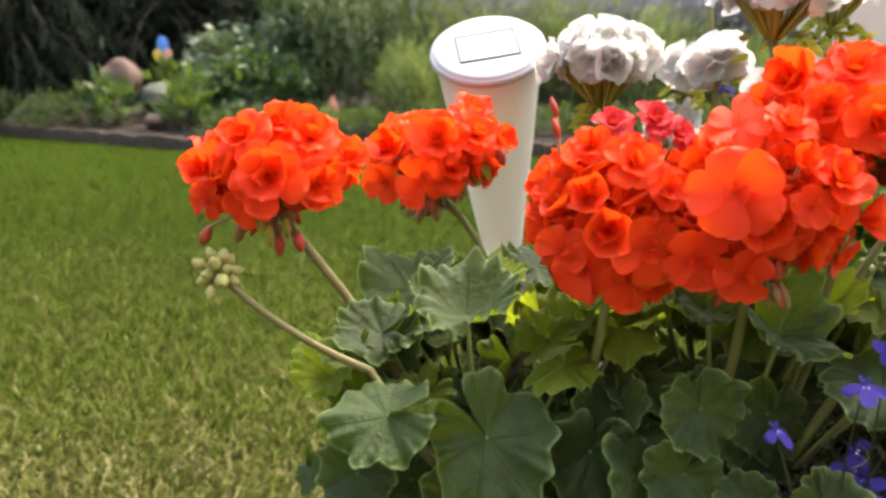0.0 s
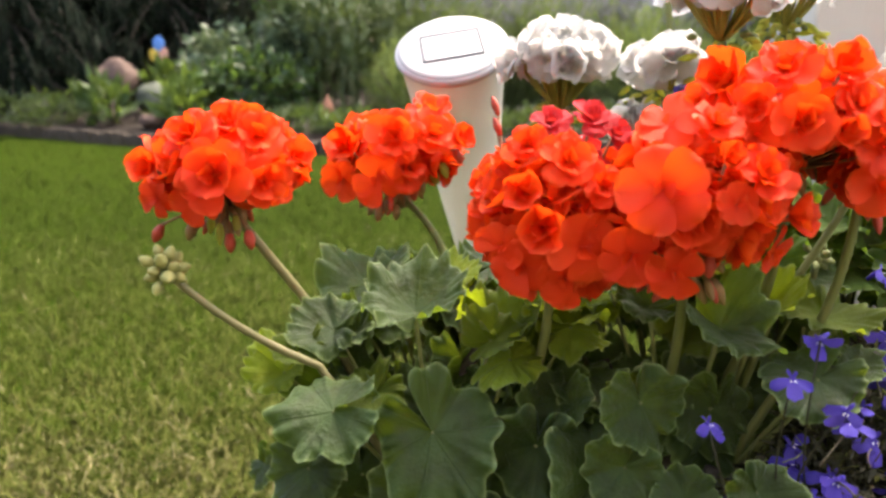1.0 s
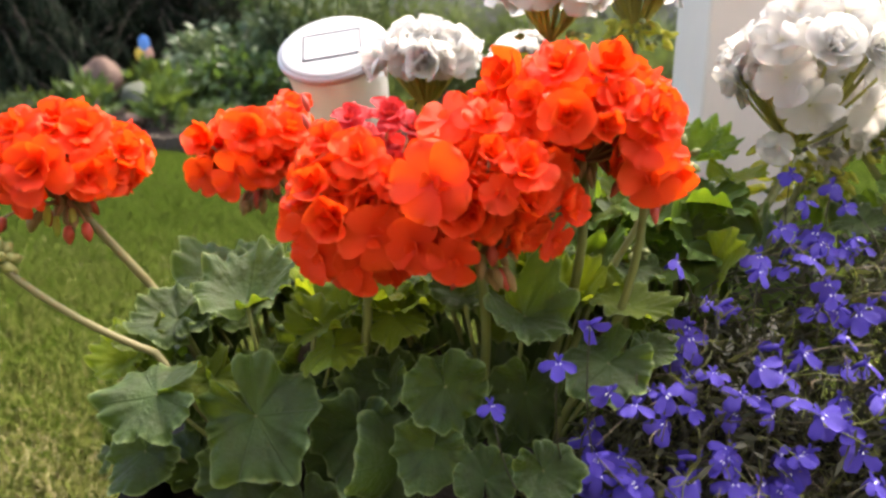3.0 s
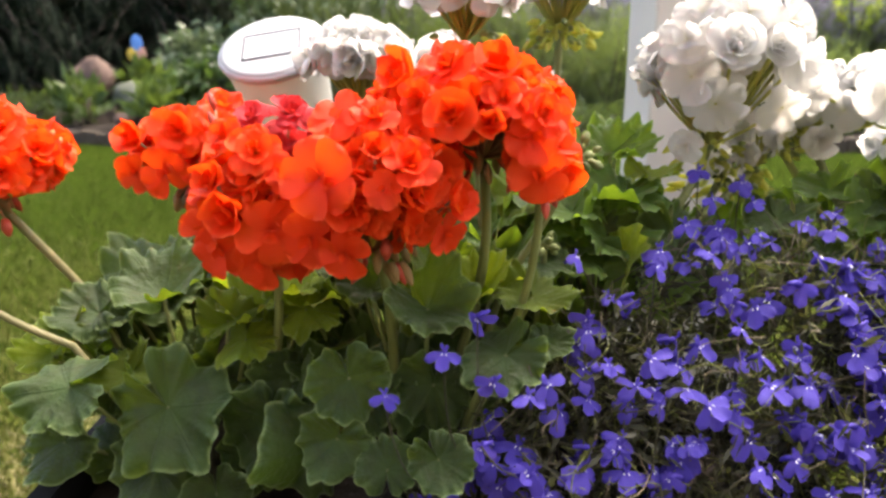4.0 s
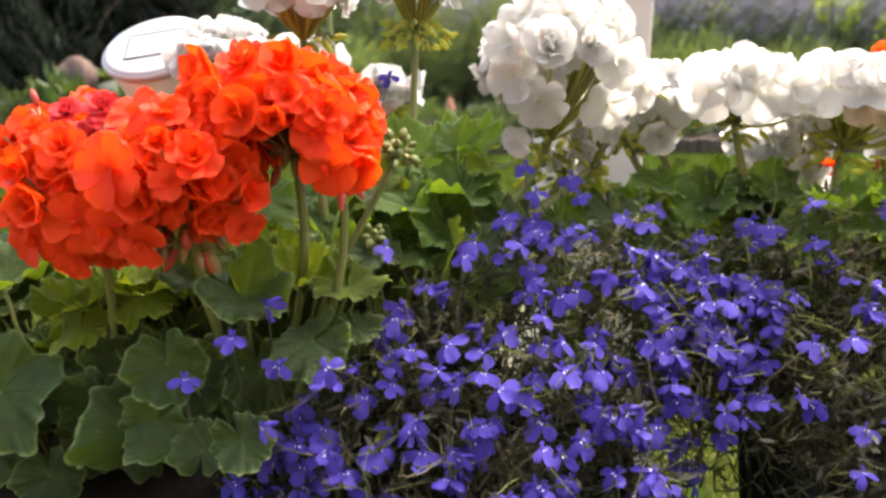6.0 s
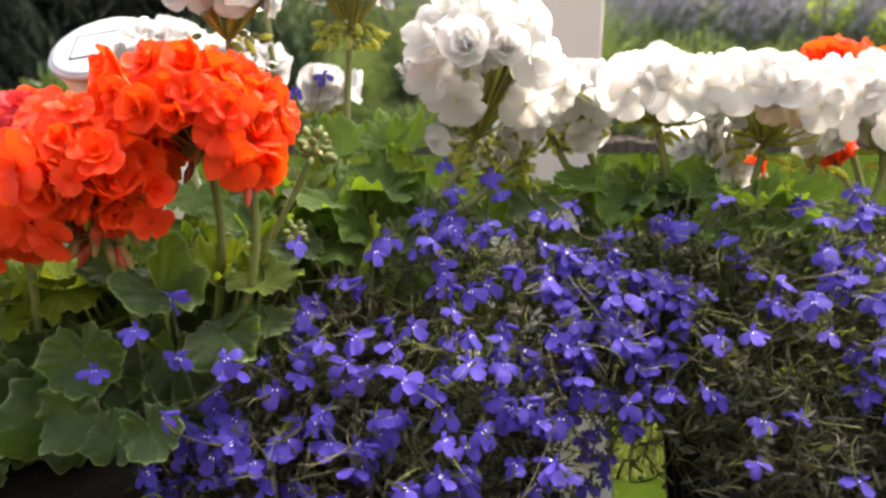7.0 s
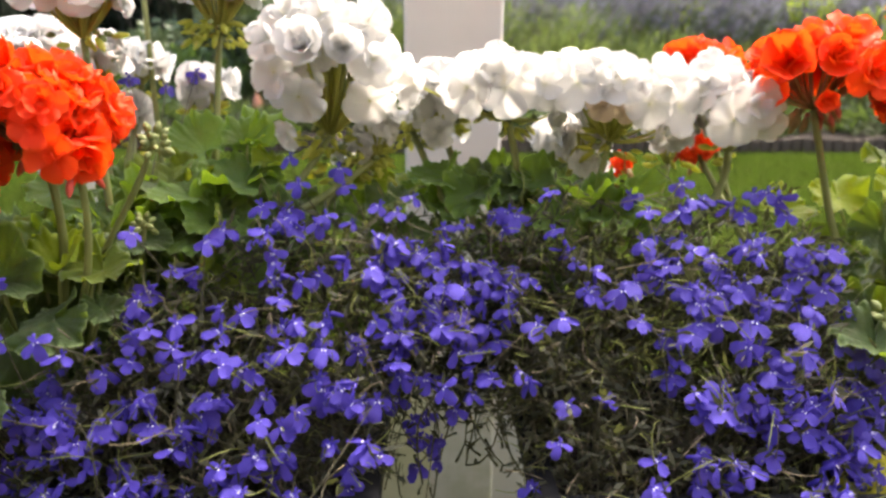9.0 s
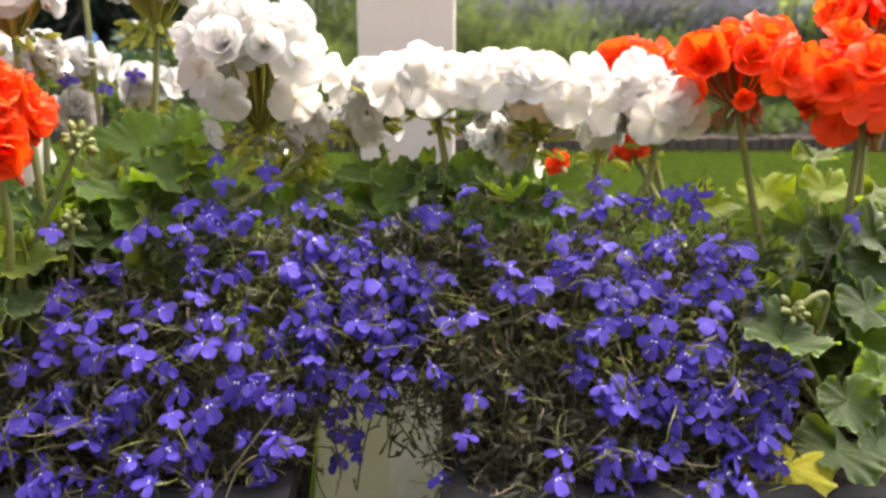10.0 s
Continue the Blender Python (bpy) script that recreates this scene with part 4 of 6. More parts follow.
statue((-0.704, 4.75, 0.032), 0.72, "small weathered garden statue with a pointed terracotta top in the bed")
statue((0.362, 4.6, 0.029), 0.72, "small weathered garden statue with a pointed terracotta top by the edging")

# ---- post and lamp ----
def post():
    ob = thing("garden_post", (0.46, 0.826, -0.03), "white painted wooden post standing on the lawn", "post", kind="structure")
    child("shaft", box_mesh("shaft", 0.111, 0.111, 2.3, 0.004), M_POST_PAINT, ob, pose(0.46, 0.826, -0.05, 0, 0, 0))
    for side in (-1, 1):
        bm = bmesh.new()
        outline = [(-0.028, 0.0), (0.074, 0.0), (0.068, 0.06), (0.062, 0.12), (0.040, 0.20), (0.0, 0.28), (-0.028, 0.30)] if side < 0 else [(0.0, 0.0), (0.052, 0.0), (0.044, 0.08), (0.032, 0.17), (0.016, 0.25), (0.0, 0.32)]
        rows = [[bm.verts.new((x, y, z)) for x, z in outline] for y in ((-0.059, 0.059) if side < 0 else (-0.045, 0.045))]
        for k in range(len(outline)):
            n = (k + 1) % len(outline)
            bm.faces.new((rows[0][k], rows[0][n], rows[1][n], rows[1][k]))
        bm.faces.new(rows[0][::-1])
        bm.faces.new(rows[1])
        bmesh.ops.recalc_face_normals(bm, faces=bm.faces)
        m = pose(0.46 + 0.056 * side, 0.826, -0.04) @ (Matrix.Identity(4) if side > 0 else Matrix.Rotation(math.pi, 4, "Z"))
        child("brace", bm_mesh("brace", bm), M_POST if side > 0 else M_POST_MOSSY, ob, m, "flared white foot" if side > 0 else "flared foot with yellow-green algae")


post()


def lamp():
    top, low = Vector((0.036, 0.617, 0.566)), Vector((0.060, 0.735, 0.385))
    axis = (top - low).normalized()
    ob = thing("solar_lamp", (low.x, low.y, low.z), "white conical solar garden lamp, leaning, behind the geraniums", "lamp")
    L = (top - low).length
    m = facing(low, axis, (0, -1, 0))
    body = lathe("shade", [(0.012, -0.10), (0.0225, 0.0), (0.044, L - 0.006)], 56)
    child("shade", body, M_FROST, ob, m, "frosted milky plastic cone")
    ml = facing(top, axis, (0, -1, 0))
    cap = child("cap", lathe("cap", [(0.0440, -0.0060), (0.0470, -0.0055), (0.0475, -0.0030), (0.0468, -0.001), (0.0455, 0.0)], 64, False), M_CAP, ob, ml, "silver rim with white top")
    child("cap_top", lathe("cap_top", [(0.0450, -0.002), (0.0450, 0.0006), (0.040, 0.0012)], 64), M_CAP_TOP, cap, ml)
    child("seal", lathe("seal", [(0.0441, -0.0085), (0.0443, -0.0073), (0.0441, -0.0061)], 64), plain("pink_seal", (0.42, 0.24, 0.23), (0.52, 0.34, 0.32)), ob, ml)
    mp = facing(top + axis * 0.0010, axis, (0.04, -1, 0))
    child("panel", box_mesh("panel", 0.0470, 0.0345, 0.0009, 0.0003, 1), M_PANEL, cap, mp)
    ring = bmesh.new()
    for w, d, ox, oy in ((0.0494, 0.0012, 0, 0.0179), (0.0494, 0.0012, 0, -0.0179), (0.0012, 0.0344, 0.0241, 0), (0.0012, 0.0344, -0.0241, 0)):
        bar = bmesh.ops.create_cube(ring, size=1.0)
        bmesh.ops.scale(ring, vec=(w, d, 0.0012), verts=bar["verts"])
        bmesh.ops.translate(ring, vec=(ox, oy, 0.0008), verts=bar["verts"])
    child("panel_frame", bm_mesh("panel_frame", ring), M_PANEL_FRAME, cap, mp)
    end = low - axis * 0.53
    child("stake", tubes("stake", [([low - axis * 0.09, low - axis * 0.3, end], [0.009, 0.006, 0.002])], 10), M_PLANTER, ob)


lamp()

# ---- planters ----
SOIL_Z, RIM_Z = 0.288, 0.312


def planter(x0, x1, y0, y1, label):
    cx, cy, sx, sy = (x0 + x1) / 2, (y0 + y1) / 2, x1 - x0, y1 - y0
    ob = thing("planter_box", (cx, cy, -0.03), label, "planter", "planter boxes")
    bm = bmesh.new()
    bmesh.ops.create_cube(bm, size=1.0)
    bmesh.ops.scale(bm, vec=(sx - 0.016, sy - 0.016, RIM_Z - 0.004), verts=bm.verts)
    bmesh.ops.translate(bm, vec=(0, 0, RIM_Z / 2 - 0.002), verts=bm.verts)
    for v in bm.verts:
        if v.co.z < 0.05:
            v.co.x *= (sx / 2 - 0.045) / (sx / 2)
            v.co.y *= 0.82
            v.co.z -= 0.03
    up = [f for f in bm.faces if f.normal.z > 0.9]
    inner = bmesh.ops.inset_region(bm, faces=up, thickness=0.006)
    bmesh.ops.translate(bm, vec=(0, 0, -0.05), verts=up[0].verts)
    child("body", bm_mesh("body", bm), M_PLANTER, ob, pose(cx, cy, 0))
    rim = bmesh.new()
    for w, d, ox, oy in ((sx + 0.004, 0.014, 0, sy / 2 - 0.006), (sx + 0.004, 0.014, 0, -sy / 2 + 0.006), (0.014, sy - 0.0262, sx / 2 - 0.006, 0), (0.014, sy - 0.0262, -sx / 2 + 0.006, 0)):
        r = bmesh.ops.create_cube(rim, size=1.0)
        bmesh.ops.scale(rim, vec=(w, d, 0.016), verts=r["verts"])
        bmesh.ops.translate(rim, vec=(ox, oy, RIM_Z - 0.008), verts=r["verts"])
    child("rim", bm_mesh("rim", rim), M_PLANTER, ob, pose(cx, cy, 0))
    rib = box_mesh("rib", 0.007, 0.006, RIM_Z - 0.04, 0.0015, 1)
    n = int(sx / 0.03)
    for i in range(n):
        x = x0 + sx * (i + 0.5) / n
        for y, s in ((y0 + 0.020, 1), (y1 - 0.020, -1)):
            child("rib", rib, M_PLANTER, ob, pose(cx + (x - cx) * 0.86, y, 0.02, 2.6 * s))
    n = int(sy / 0.022)
    for i in range(n):
        y = y0 + sy * (i + 0.5) / n
        for x, s in ((x0 + 0.043, 1), (x1 - 0.043, -1)):
            child("rib", rib, M_PLANTER, ob, pose(x, cy + (y - cy) * 0.84, 0.02, -7.5 * s, 0, 90))
    bm = bmesh.new()
    bmesh.ops.create_grid(bm, x_segments=30, y_segments=14, size=0.5)
    for v in bm.verts:
        v.co = Vector((v.co.x * (sx - 0.032), v.co.y * (sy - 0.032), 0.008 * noise.noise(v.co * 14)))
    child("soil", bm_mesh("soil", bm, True), M_SOIL, ob, pose(cx, cy, SOIL_Z), "dark potting soil")


planter(-0.06, 0.405, 0.278, 0.452, "long black ribbed plastic planter box full of flowers")
planter(0.498, 0.97, 0.278, 0.452, "long black ribbed plastic planter box full of flowers")

# ---- geraniums ----
def geranium(x, y, label):
    return thing("geranium", (x, y, SOIL_Z - 0.01), label, "flower", "potted geraniums")


def main_stems(plant, rg, root, count, reach):
    lines = []
    for i in range(count):
        e = Vector(root) + Vector((rg.normal(0, reach), rg.normal(0, reach * 0.6), rg.uniform(0.05, 0.11)))
        lines.append((arc(root, e, (rg.normal(0, 0.01), rg.normal(0, 0.01), 0), 7), np.linspace(0.006, 0.004, 7)))
    for line in lines:
        child("main_stem", tubes("main_stem", [line], 7), M_BARK, plant)


rg = np.random.default_rng(21)
ROOT_A = (0.03, 0.38, SOIL_Z)
g = geranium(ROOT_A[0], ROOT_A[1], "orange-red geranium with large round leaves in a black planter")
main_stems(g, rg, ROOT_A, 6, 0.04)
head = flower_head(g, rg, (-0.094, 0.41, 0.500), 0.050, 0.030, (-0.05, 0.427, 0.405), "red", 0.0195, 64, -0.5, (0.0, 0, 0), 14, 0.0, 0.0026, drop=0.85, stalk=M_STEM_TAN, faces=((0.006, 0.002, 0.0211, "d"), (-0.008, 0.020, 0.0158, "d"), (0.025, 0.019, 0.0175, "d"), (-0.028, 0.004, 0.0130, "c"), (-0.005, -0.013, 0.0144, "s"), (0.029, -0.003, 0.0159, "d"), (0.042, 0.007, 0.0118, "c"), (0.009, 0.025, 0.0149, "d"), (-0.030, -0.013, 0.0115, "s")))
hanging_buds(head, (-0.094, 0.405, 0.475), (((-0.136, 0.400, 0.457), "red_bell"), ((-0.091, 0.395, 0.452), "red_bell"), ((-0.079, 0.395, 0.454), "red_bell"), ((-0.100, 0.390, 0.464), "sepal"), ((-0.095, 0.390, 0.458), "sepal"), ((-0.116, 0.400, 0.458), "brown_bell"), ((-0.071, 0.390, 0.479), "sepal"), ((-0.085, 0.392, 0.462), "sepal")))
head = flower_head(g, rg, (-0.006, 0.525, 0.49), 0.053, 0.033, (0.032, 0.51, 0.409), "red", 0.0195, 54, -0.4, (0.008, 0, 0), 24, drop=0.8, faces=((0.003, 0.017, 0.0204, "d"), (-0.029, 0.011, 0.0169, "c"), (0.027, 0.018, 0.0189, "d"), (-0.009, -0.01, 0.0187, "s"), (-0.034, -0.012, 0.0153, "s"), (0.043, 0.013, 0.0135, "c"), (0.024, 0.03, 0.0176, "d")))
hanging_buds(head, (0.001, 0.515, 0.472), (((-0.029, 0.500, 0.456), "brown_bell"), ((-0.018, 0.505, 0.445), "brown_bell"), ((-0.005, 0.510, 0.445), "brown_bell"), ((0.007, 0.490, 0.476), "red_bell"), ((0.009, 0.500, 0.461), "red_bell"), ((0.015, 0.500, 0.466), "brown_bell"), ((0.025, 0.500, 0.472), "sepal_bell"), ((0.032, 0.500, 0.477), "sepal_bell"), ((0.042, 0.500, 0.487), "red_bell")))
flower_head(g, rg, (0.085, 0.365, 0.482), 0.046, 0.047, (0.06, 0.385, 0.33), "red", 0.0195, 90, -0.8, (0.01, 0, 0), 6, old_top=0.85, faces=((0.002, 0.031, 0.0148, "d"), (-0.019, 0.016, 0.0128, "c"), (-0.01, 0.002, 0.0154, "c"), (-0.028, -0.009, 0.0131, "s"), (-0.018, -0.019, 0.0152, "s"), (0.009, -0.008, 0.0176, "s"), (0.017, 0.02, 0.0121, "d"), (-0.004, 0.046, 0.0112, "o"), (0.016, 0.048, 0.0127, "o"), (0.027, 0.041, 0.01, "o"), (-0.016, 0.037, 0.011, "d"), (0.002, -0.025, 0.0153, "s")))
bud_cluster(g, rg, (-0.115, 0.36, 0.452), (-0.041, 0.378, 0.391), 17, 0.014, (-0.003, 0, -0.004), 0.0072, tan=True)
for tip in ((0.057, 0.372, 0.531), (0.058, 0.368, 0.521)):
    hub = Vector((0.078, 0.366, 0.470))
    child("stem", tubes("stem", [(arc(hub, tip, (-0.006, 0, 0.002), 6), 0.0009)], 5), M_STEM_RED, g)
    child("bud", BUD_SETS["red"][0], None, g, facing(tip, Vector(tip) - hub, (0, 0, 1), 0.0040))
# leaves of the first plant: place, radius, normal, tip, colour, shape
leaf(g, rg, (0.023, 0.350, 0.365), 0.0370, (0.08, -0.85, 0.5), (0.6, -0.2, -0.75), ROOT_A, "green", 8)
leaf(g, rg, (-0.029, 0.345, 0.380), 0.0296, (-0.15, -0.72, 0.68), (-1, -0.1, -0.1), ROOT_A, "green", 9)
leaf(g, rg, (0.013, 0.385, 0.420), 0.0310, (0, -0.36, 0.93), (0.1, 1, 0), ROOT_A, "green", 3)
leaf(g, rg, (-0.036, 0.405, 0.402), 0.0240, (-0.3, -0.38, 0.87), (-0.9, 0.3, 0.1), ROOT_A, "green", 1)
leaf(g, rg, (-0.018, 0.450, 0.415), 0.0340, (-0.25, -0.3, 0.92), (-0.6, 0.6, 0.1), ROOT_A, "green", 5)
leaf(g, rg, (-0.072, 0.410, 0.383), 0.0220, (-0.2, -0.5, 0.84), (-1, -0.1, -0.3), ROOT_A, "lime", 6)
leaf(g, rg, (-0.078, 0.385, 0.325), 0.0148, (-0.85, -0.4, 0.35), (-0.5, -0.2, -0.8), ROOT_A, "green", 2)
leaf(g, rg, (-0.048, 0.365, 0.334), 0.0231, (-0.3, -0.85, 0.4), (-0.4, -0.2, -0.85), ROOT_A, "green", 5)
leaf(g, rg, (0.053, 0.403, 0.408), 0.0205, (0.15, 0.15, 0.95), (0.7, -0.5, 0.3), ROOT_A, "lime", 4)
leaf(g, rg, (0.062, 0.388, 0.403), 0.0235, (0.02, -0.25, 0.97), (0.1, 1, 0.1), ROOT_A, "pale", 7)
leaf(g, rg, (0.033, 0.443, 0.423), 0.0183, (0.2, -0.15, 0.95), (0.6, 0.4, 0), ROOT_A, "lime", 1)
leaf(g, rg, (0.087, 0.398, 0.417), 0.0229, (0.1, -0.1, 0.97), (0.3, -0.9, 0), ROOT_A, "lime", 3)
leaf(g, rg, (0.080, 0.355, 0.354), 0.0294, (-0.2, -0.95, 0.12), (-0.2, -0.2, -1), ROOT_A, "green", 5)
leaf(g, rg, (-0.003, 0.470, 0.423), 0.0129, (-0.1, -0.6, 0.7), (-0.3, 0.2, 0.9), ROOT_A, "green", 4)
leaf(g, rg, (0.061, 0.460, 0.426), 0.0224, (0.1, -0.4, 0.9), (0.6, 0.5, 0.1), ROOT_A, "green", 0)
leaf(g, rg, (-0.019, 0.375, 0.324), 0.0264, (-0.1, -0.95, 0.2), (0, -0.2, -1), ROOT_A, "green", 6)
leaf(g, rg, (0.066, 0.360, 0.329), 0.0222, (0.1, -0.95, 0.2), (0, -0.2, -1), ROOT_A, "green", 2)
leaf(g, rg, (0.000, 0.400, 0.365), 0.0204, (0, -0.85, 0.4), (0.2, -0.2, -1), ROOT_A, "green", 2)
leaf(g, rg, (0.013, 0.350, 0.328), 0.0256, (-0.1, -0.85, 0.45), (-0.3, -0.2, -0.9), ROOT_A, "green", 5)
leaf(g, rg, (0.050, 0.340, 0.315), 0.0208, (0.1, -0.9, 0.35), (0.2, -0.2, -1), ROOT_A, "green", 0)
leaf(g, rg, (-0.010, 0.385, 0.371), 0.0215, (-0.1, -0.5, 0.85), (-0.5, -0.6, 0), ROOT_A, "pale", 1)
leaf(g, rg, (-0.052, 0.395, 0.394), 0.0170, (-0.3, -0.4, 0.87), (-0.9, -0.2, 0), ROOT_A, "pale", 1)
leaf(g, rg, (0.055, 0.372, 0.409), 0.0190, (0.05, -0.55, 0.80), (0.8, 0.4, 0.2), ROOT_A, "pale", 4)
leaf(g, rg, (0.066, 0.368, 0.399), 0.0200, (0.12, -0.30, 0.95), (0.2, -1, -0.2), ROOT_A, "lime", 9)
leaf(g, rg, (0.100, 0.378, 0.414), 0.0210, (0.05, -0.42, 0.90), (0.9, 0.2, 0), ROOT_A, "lime", 6)
leaf(g, rg, (-0.066, 0.398, 0.378), 0.0190, (-0.3, -0.6, 0.75), (-1, -0.1, -0.2), ROOT_A, "lime", 3)
fill_leaves(g, rg, 20, (0.05, 0.42, 0.330), (0.09, 0.03, 0.03), ROOT_A, (0.024, 0.034), up=0.3, front=0.6, pale=0.0)
fill_leaves(g, rg, 16, (0.03, 0.435, 0.372), (0.075, 0.04, 0.045), ROOT_A, (0.022, 0.030), pale=0.3)
fill_leaves(g, rg, 20, (0.03, 0.455, 0.395), (0.085, 0.025, 0.010), ROOT_A, (0.022, 0.030), up=0.9, front=0.4, pale=0.35)
fill_leaves(g, rg, 14, (0.02, 0.405, 0.362), (0.07, 0.015, 0.018), ROOT_A, (0.020, 0.028), up=0.6, front=0.6, pale=0.0)

rg = np.random.default_rng(22)
ROOT_B = (0.17, 0.375, SOIL_Z)
g = geranium(ROOT_B[0], ROOT_B[1], "orange-red geranium with crowded double flower heads above lobelia")
main_stems(g, rg, ROOT_B, 5, 0.03)
head = flower_head(g, rg, (0.146, 0.338, 0.494), 0.045, 0.042, (0.150, 0.372, 0.36), "red", 0.0195, 74, -0.6, (0.004, 0, 0), 22, gap=(0.12, -0.75, -0.8), drop=0.75, faces=((-0.023, 0.011, 0.0207, "s"), (-0.031, -0.022, 0.0161, "s"), (-0.013, -0.028, 0.0132, "s"), (-0.016, 0.037, 0.0143, "s"), (0.003, 0.023, 0.0099, "c"), (0.019, 0.017, 0.015, "d"), (0.038, -0.003, 0.0131, "c"), (0.002, 0.037, 0.0128, "d"), (0.035, -0.021, 0.0122, "s"), (0.007, 0.006, 0.0099, "s")))
hanging_buds(head, (0.152, 0.335, 0.487), (((0.146, 0.318, 0.478), "red_bell"), ((0.159, 0.322, 0.469), "red_bell"), ((0.152, 0.320, 0.460), "red_bell"), ((0.135, 0.320, 0.462), "brown_bell"), ((0.145, 0.325, 0.466), "sepal")))
flower_head(g, rg, (0.202, 0.362, 0.526), 0.053, 0.036, (0.185, 0.38, 0.37), "red", 0.0195, 96, -0.7, (0.01, 0, 0), 10, gap=(0.12, -1, -0.25), faces=((-0.017, 0.006, 0.0146, "r"), (-0.039, 0.022, 0.0172, "c"), (-0.052, 0.011, 0.0139, "d"), (-0.018, 0.028, 0.016, "d"), (0.004, 0.027, 0.015, "c"), (0.007, 0.014, 0.0126, "d"), (0.025, 0.007, 0.014, "d"), (0.0, 0.003, 0.0107, "c"), (0.021, -0.005, 0.0141, "s"), (-0.033, 0.012, 0.0117, "d"), (-0.033, -0.001, 0.0117, "s")))
flower_head(g, rg, (0.231, 0.345, 0.508), 0.022, 0.022, (0.196, 0.36, 0.36), "red", 0.0185, 7, -0.7, (0.012, 0, 0), 3, thick=0.0022, faces=((-0.0036, -0.005, 0.016, "s"),))
bud_cluster(g, rg, (0.259, 0.39, 0.502), (0.216, 0.385, 0.424), 17, 0.017, (0.004, 0, 0.004), 0.0054)
bud_cluster(g, rg, (0.243, 0.40, 0.447), (0.235, 0.39, 0.35), 9, 0.011, (0, 0, 0), 0.005)
leaf(g, rg, (0.107, 0.338, 0.343), 0.0324, (0.25, -0.9, 0.3), (-0.5, -0.2, 0.8), ROOT_B, "green", 10)
leaf(g, rg, (0.129, 0.335, 0.390), 0.0238, (0.1, -0.95, 0.22), (0.2, -0.1, -1), ROOT_B, "green", 0)
leaf(g, rg, (0.122, 0.330, 0.356), 0.0216, (-0.2, -0.92, 0.25), (-0.5, -0.2, -0.8), ROOT_B, "green", 5)
leaf(g, rg, (0.150, 0.318, 0.344), 0.0176, (0, -0.8, 0.55), (0, -0.3, 0.9), ROOT_B, "green", 0)
leaf(g, rg, (0.178, 0.302, 0.360), 0.0178, (0.1, -0.85, 0.45), (0.5, -0.2, -0.8), ROOT_B, "green", 1)
leaf(g, rg, (0.172, 0.350, 0.424), 0.0259, (0.1, -0.62, 0.75), (0.6, -0.4, -0.5), ROOT_B, "green", 11)
leaf(g, rg, (0.139, 0.365, 0.431), 0.0180, (-0.1, -0.5, 0.85), (-0.6, 0.5, 0.1), ROOT_B, "green", 3)
leaf(g, rg, (0.214, 0.328, 0.406), 0.0242, (-0.05, -0.74, 0.66), (-0.7, -0.3, -0.5), ROOT_B, "green", 9)
leaf(g, rg, (0.231, 0.360, 0.427), 0.0239, (0.05, -0.45, 0.88), (0.2, -1, 0), ROOT_B, "pale", 1)
leaf(g, rg, (0.205, 0.405, 0.429), 0.0164, (0, -0.3, 0.95), (0, 1, 0), ROOT_B, "pale", 3)
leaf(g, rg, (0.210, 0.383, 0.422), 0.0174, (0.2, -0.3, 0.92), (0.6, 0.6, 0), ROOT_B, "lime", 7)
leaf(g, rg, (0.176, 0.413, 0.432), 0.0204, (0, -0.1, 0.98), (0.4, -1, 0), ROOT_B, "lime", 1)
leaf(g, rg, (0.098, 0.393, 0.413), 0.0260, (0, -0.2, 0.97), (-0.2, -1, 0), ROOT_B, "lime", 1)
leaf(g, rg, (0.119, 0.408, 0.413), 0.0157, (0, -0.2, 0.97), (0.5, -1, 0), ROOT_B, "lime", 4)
leaf(g, rg, (0.237, 0.340, 0.409), 0.0131, (0.3, -0.6, 0.7), (0.7, -0.3, -0.5), ROOT_B, "green", 1)
leaf(g, rg, (0.232, 0.420, 0.431), 0.0211, (0.1, -0.3, 0.95), (0.6, 0.2, 0), ROOT_B, "fresh", 5)
leaf(g, rg, (0.135, 0.440, 0.423), 0.0221, (-0.1, -0.2, 0.95), (-0.6, 0.2, 0), ROOT_B, "pale", 1)
leaf(g, rg, (0.088, 0.375, 0.371), 0.0314, (-0.1, -0.95, 0.15), (0, -0.2, -1), ROOT_B, "green", 6)
leaf(g, rg, (0.175, 0.360, 0.374), 0.0255, (0.1, -0.95, 0.15), (0, -0.2, -1), ROOT_B, "green", 2)
leaf(g, rg, (0.243, 0.400, 0.437), 0.0184, (0.1, -0.5, 0.85), (0.6, -0.4, -0.3), ROOT_B, "green", 0)
leaf(g, rg, (0.200, 0.368, 0.426), 0.0195, (0, -0.3, 0.95), (0, 1, 0), ROOT_B, "lime", 7)
leaf(g, rg, (0.166, 0.445, 0.462), 0.0215, (0, -0.55, 0.83), (0.1, -0.7, -0.3), ROOT_B, "fresh", 0)
leaf(g, rg, (0.196, 0.435, 0.451), 0.0225, (0.05, -0.45, 0.88), (0.2, -0.9, 0), ROOT_B, "fresh", 0)
leaf(g, rg, (0.168, 0.425, 0.443), 0.0215, (-0.1, -0.4, 0.9), (-0.3, -0.9, 0), ROOT_B, "pale", 1)
leaf(g, rg, (0.220, 0.450, 0.458), 0.0225, (0.1, -0.5, 0.85), (0.3, -0.8, 0), ROOT_B, "fresh", 5)
leaf(g, rg, (0.205, 0.470, 0.462), 0.0260, (0, -0.6, 0.8), (0, -0.6, -0.5), ROOT_B, "green", 2)
leaf(g, rg, (0.071, 0.385, 0.390), 0.0184, (0.05, -0.3, 0.95), (0.1, 1, 0.1), ROOT_B, "pale", 3)
leaf(g, rg, (0.063, 0.402, 0.410), 0.0167, (0.1, -0.55, 0.83), (0.6, -0.4, 0.3), ROOT_B, "lime", 0)
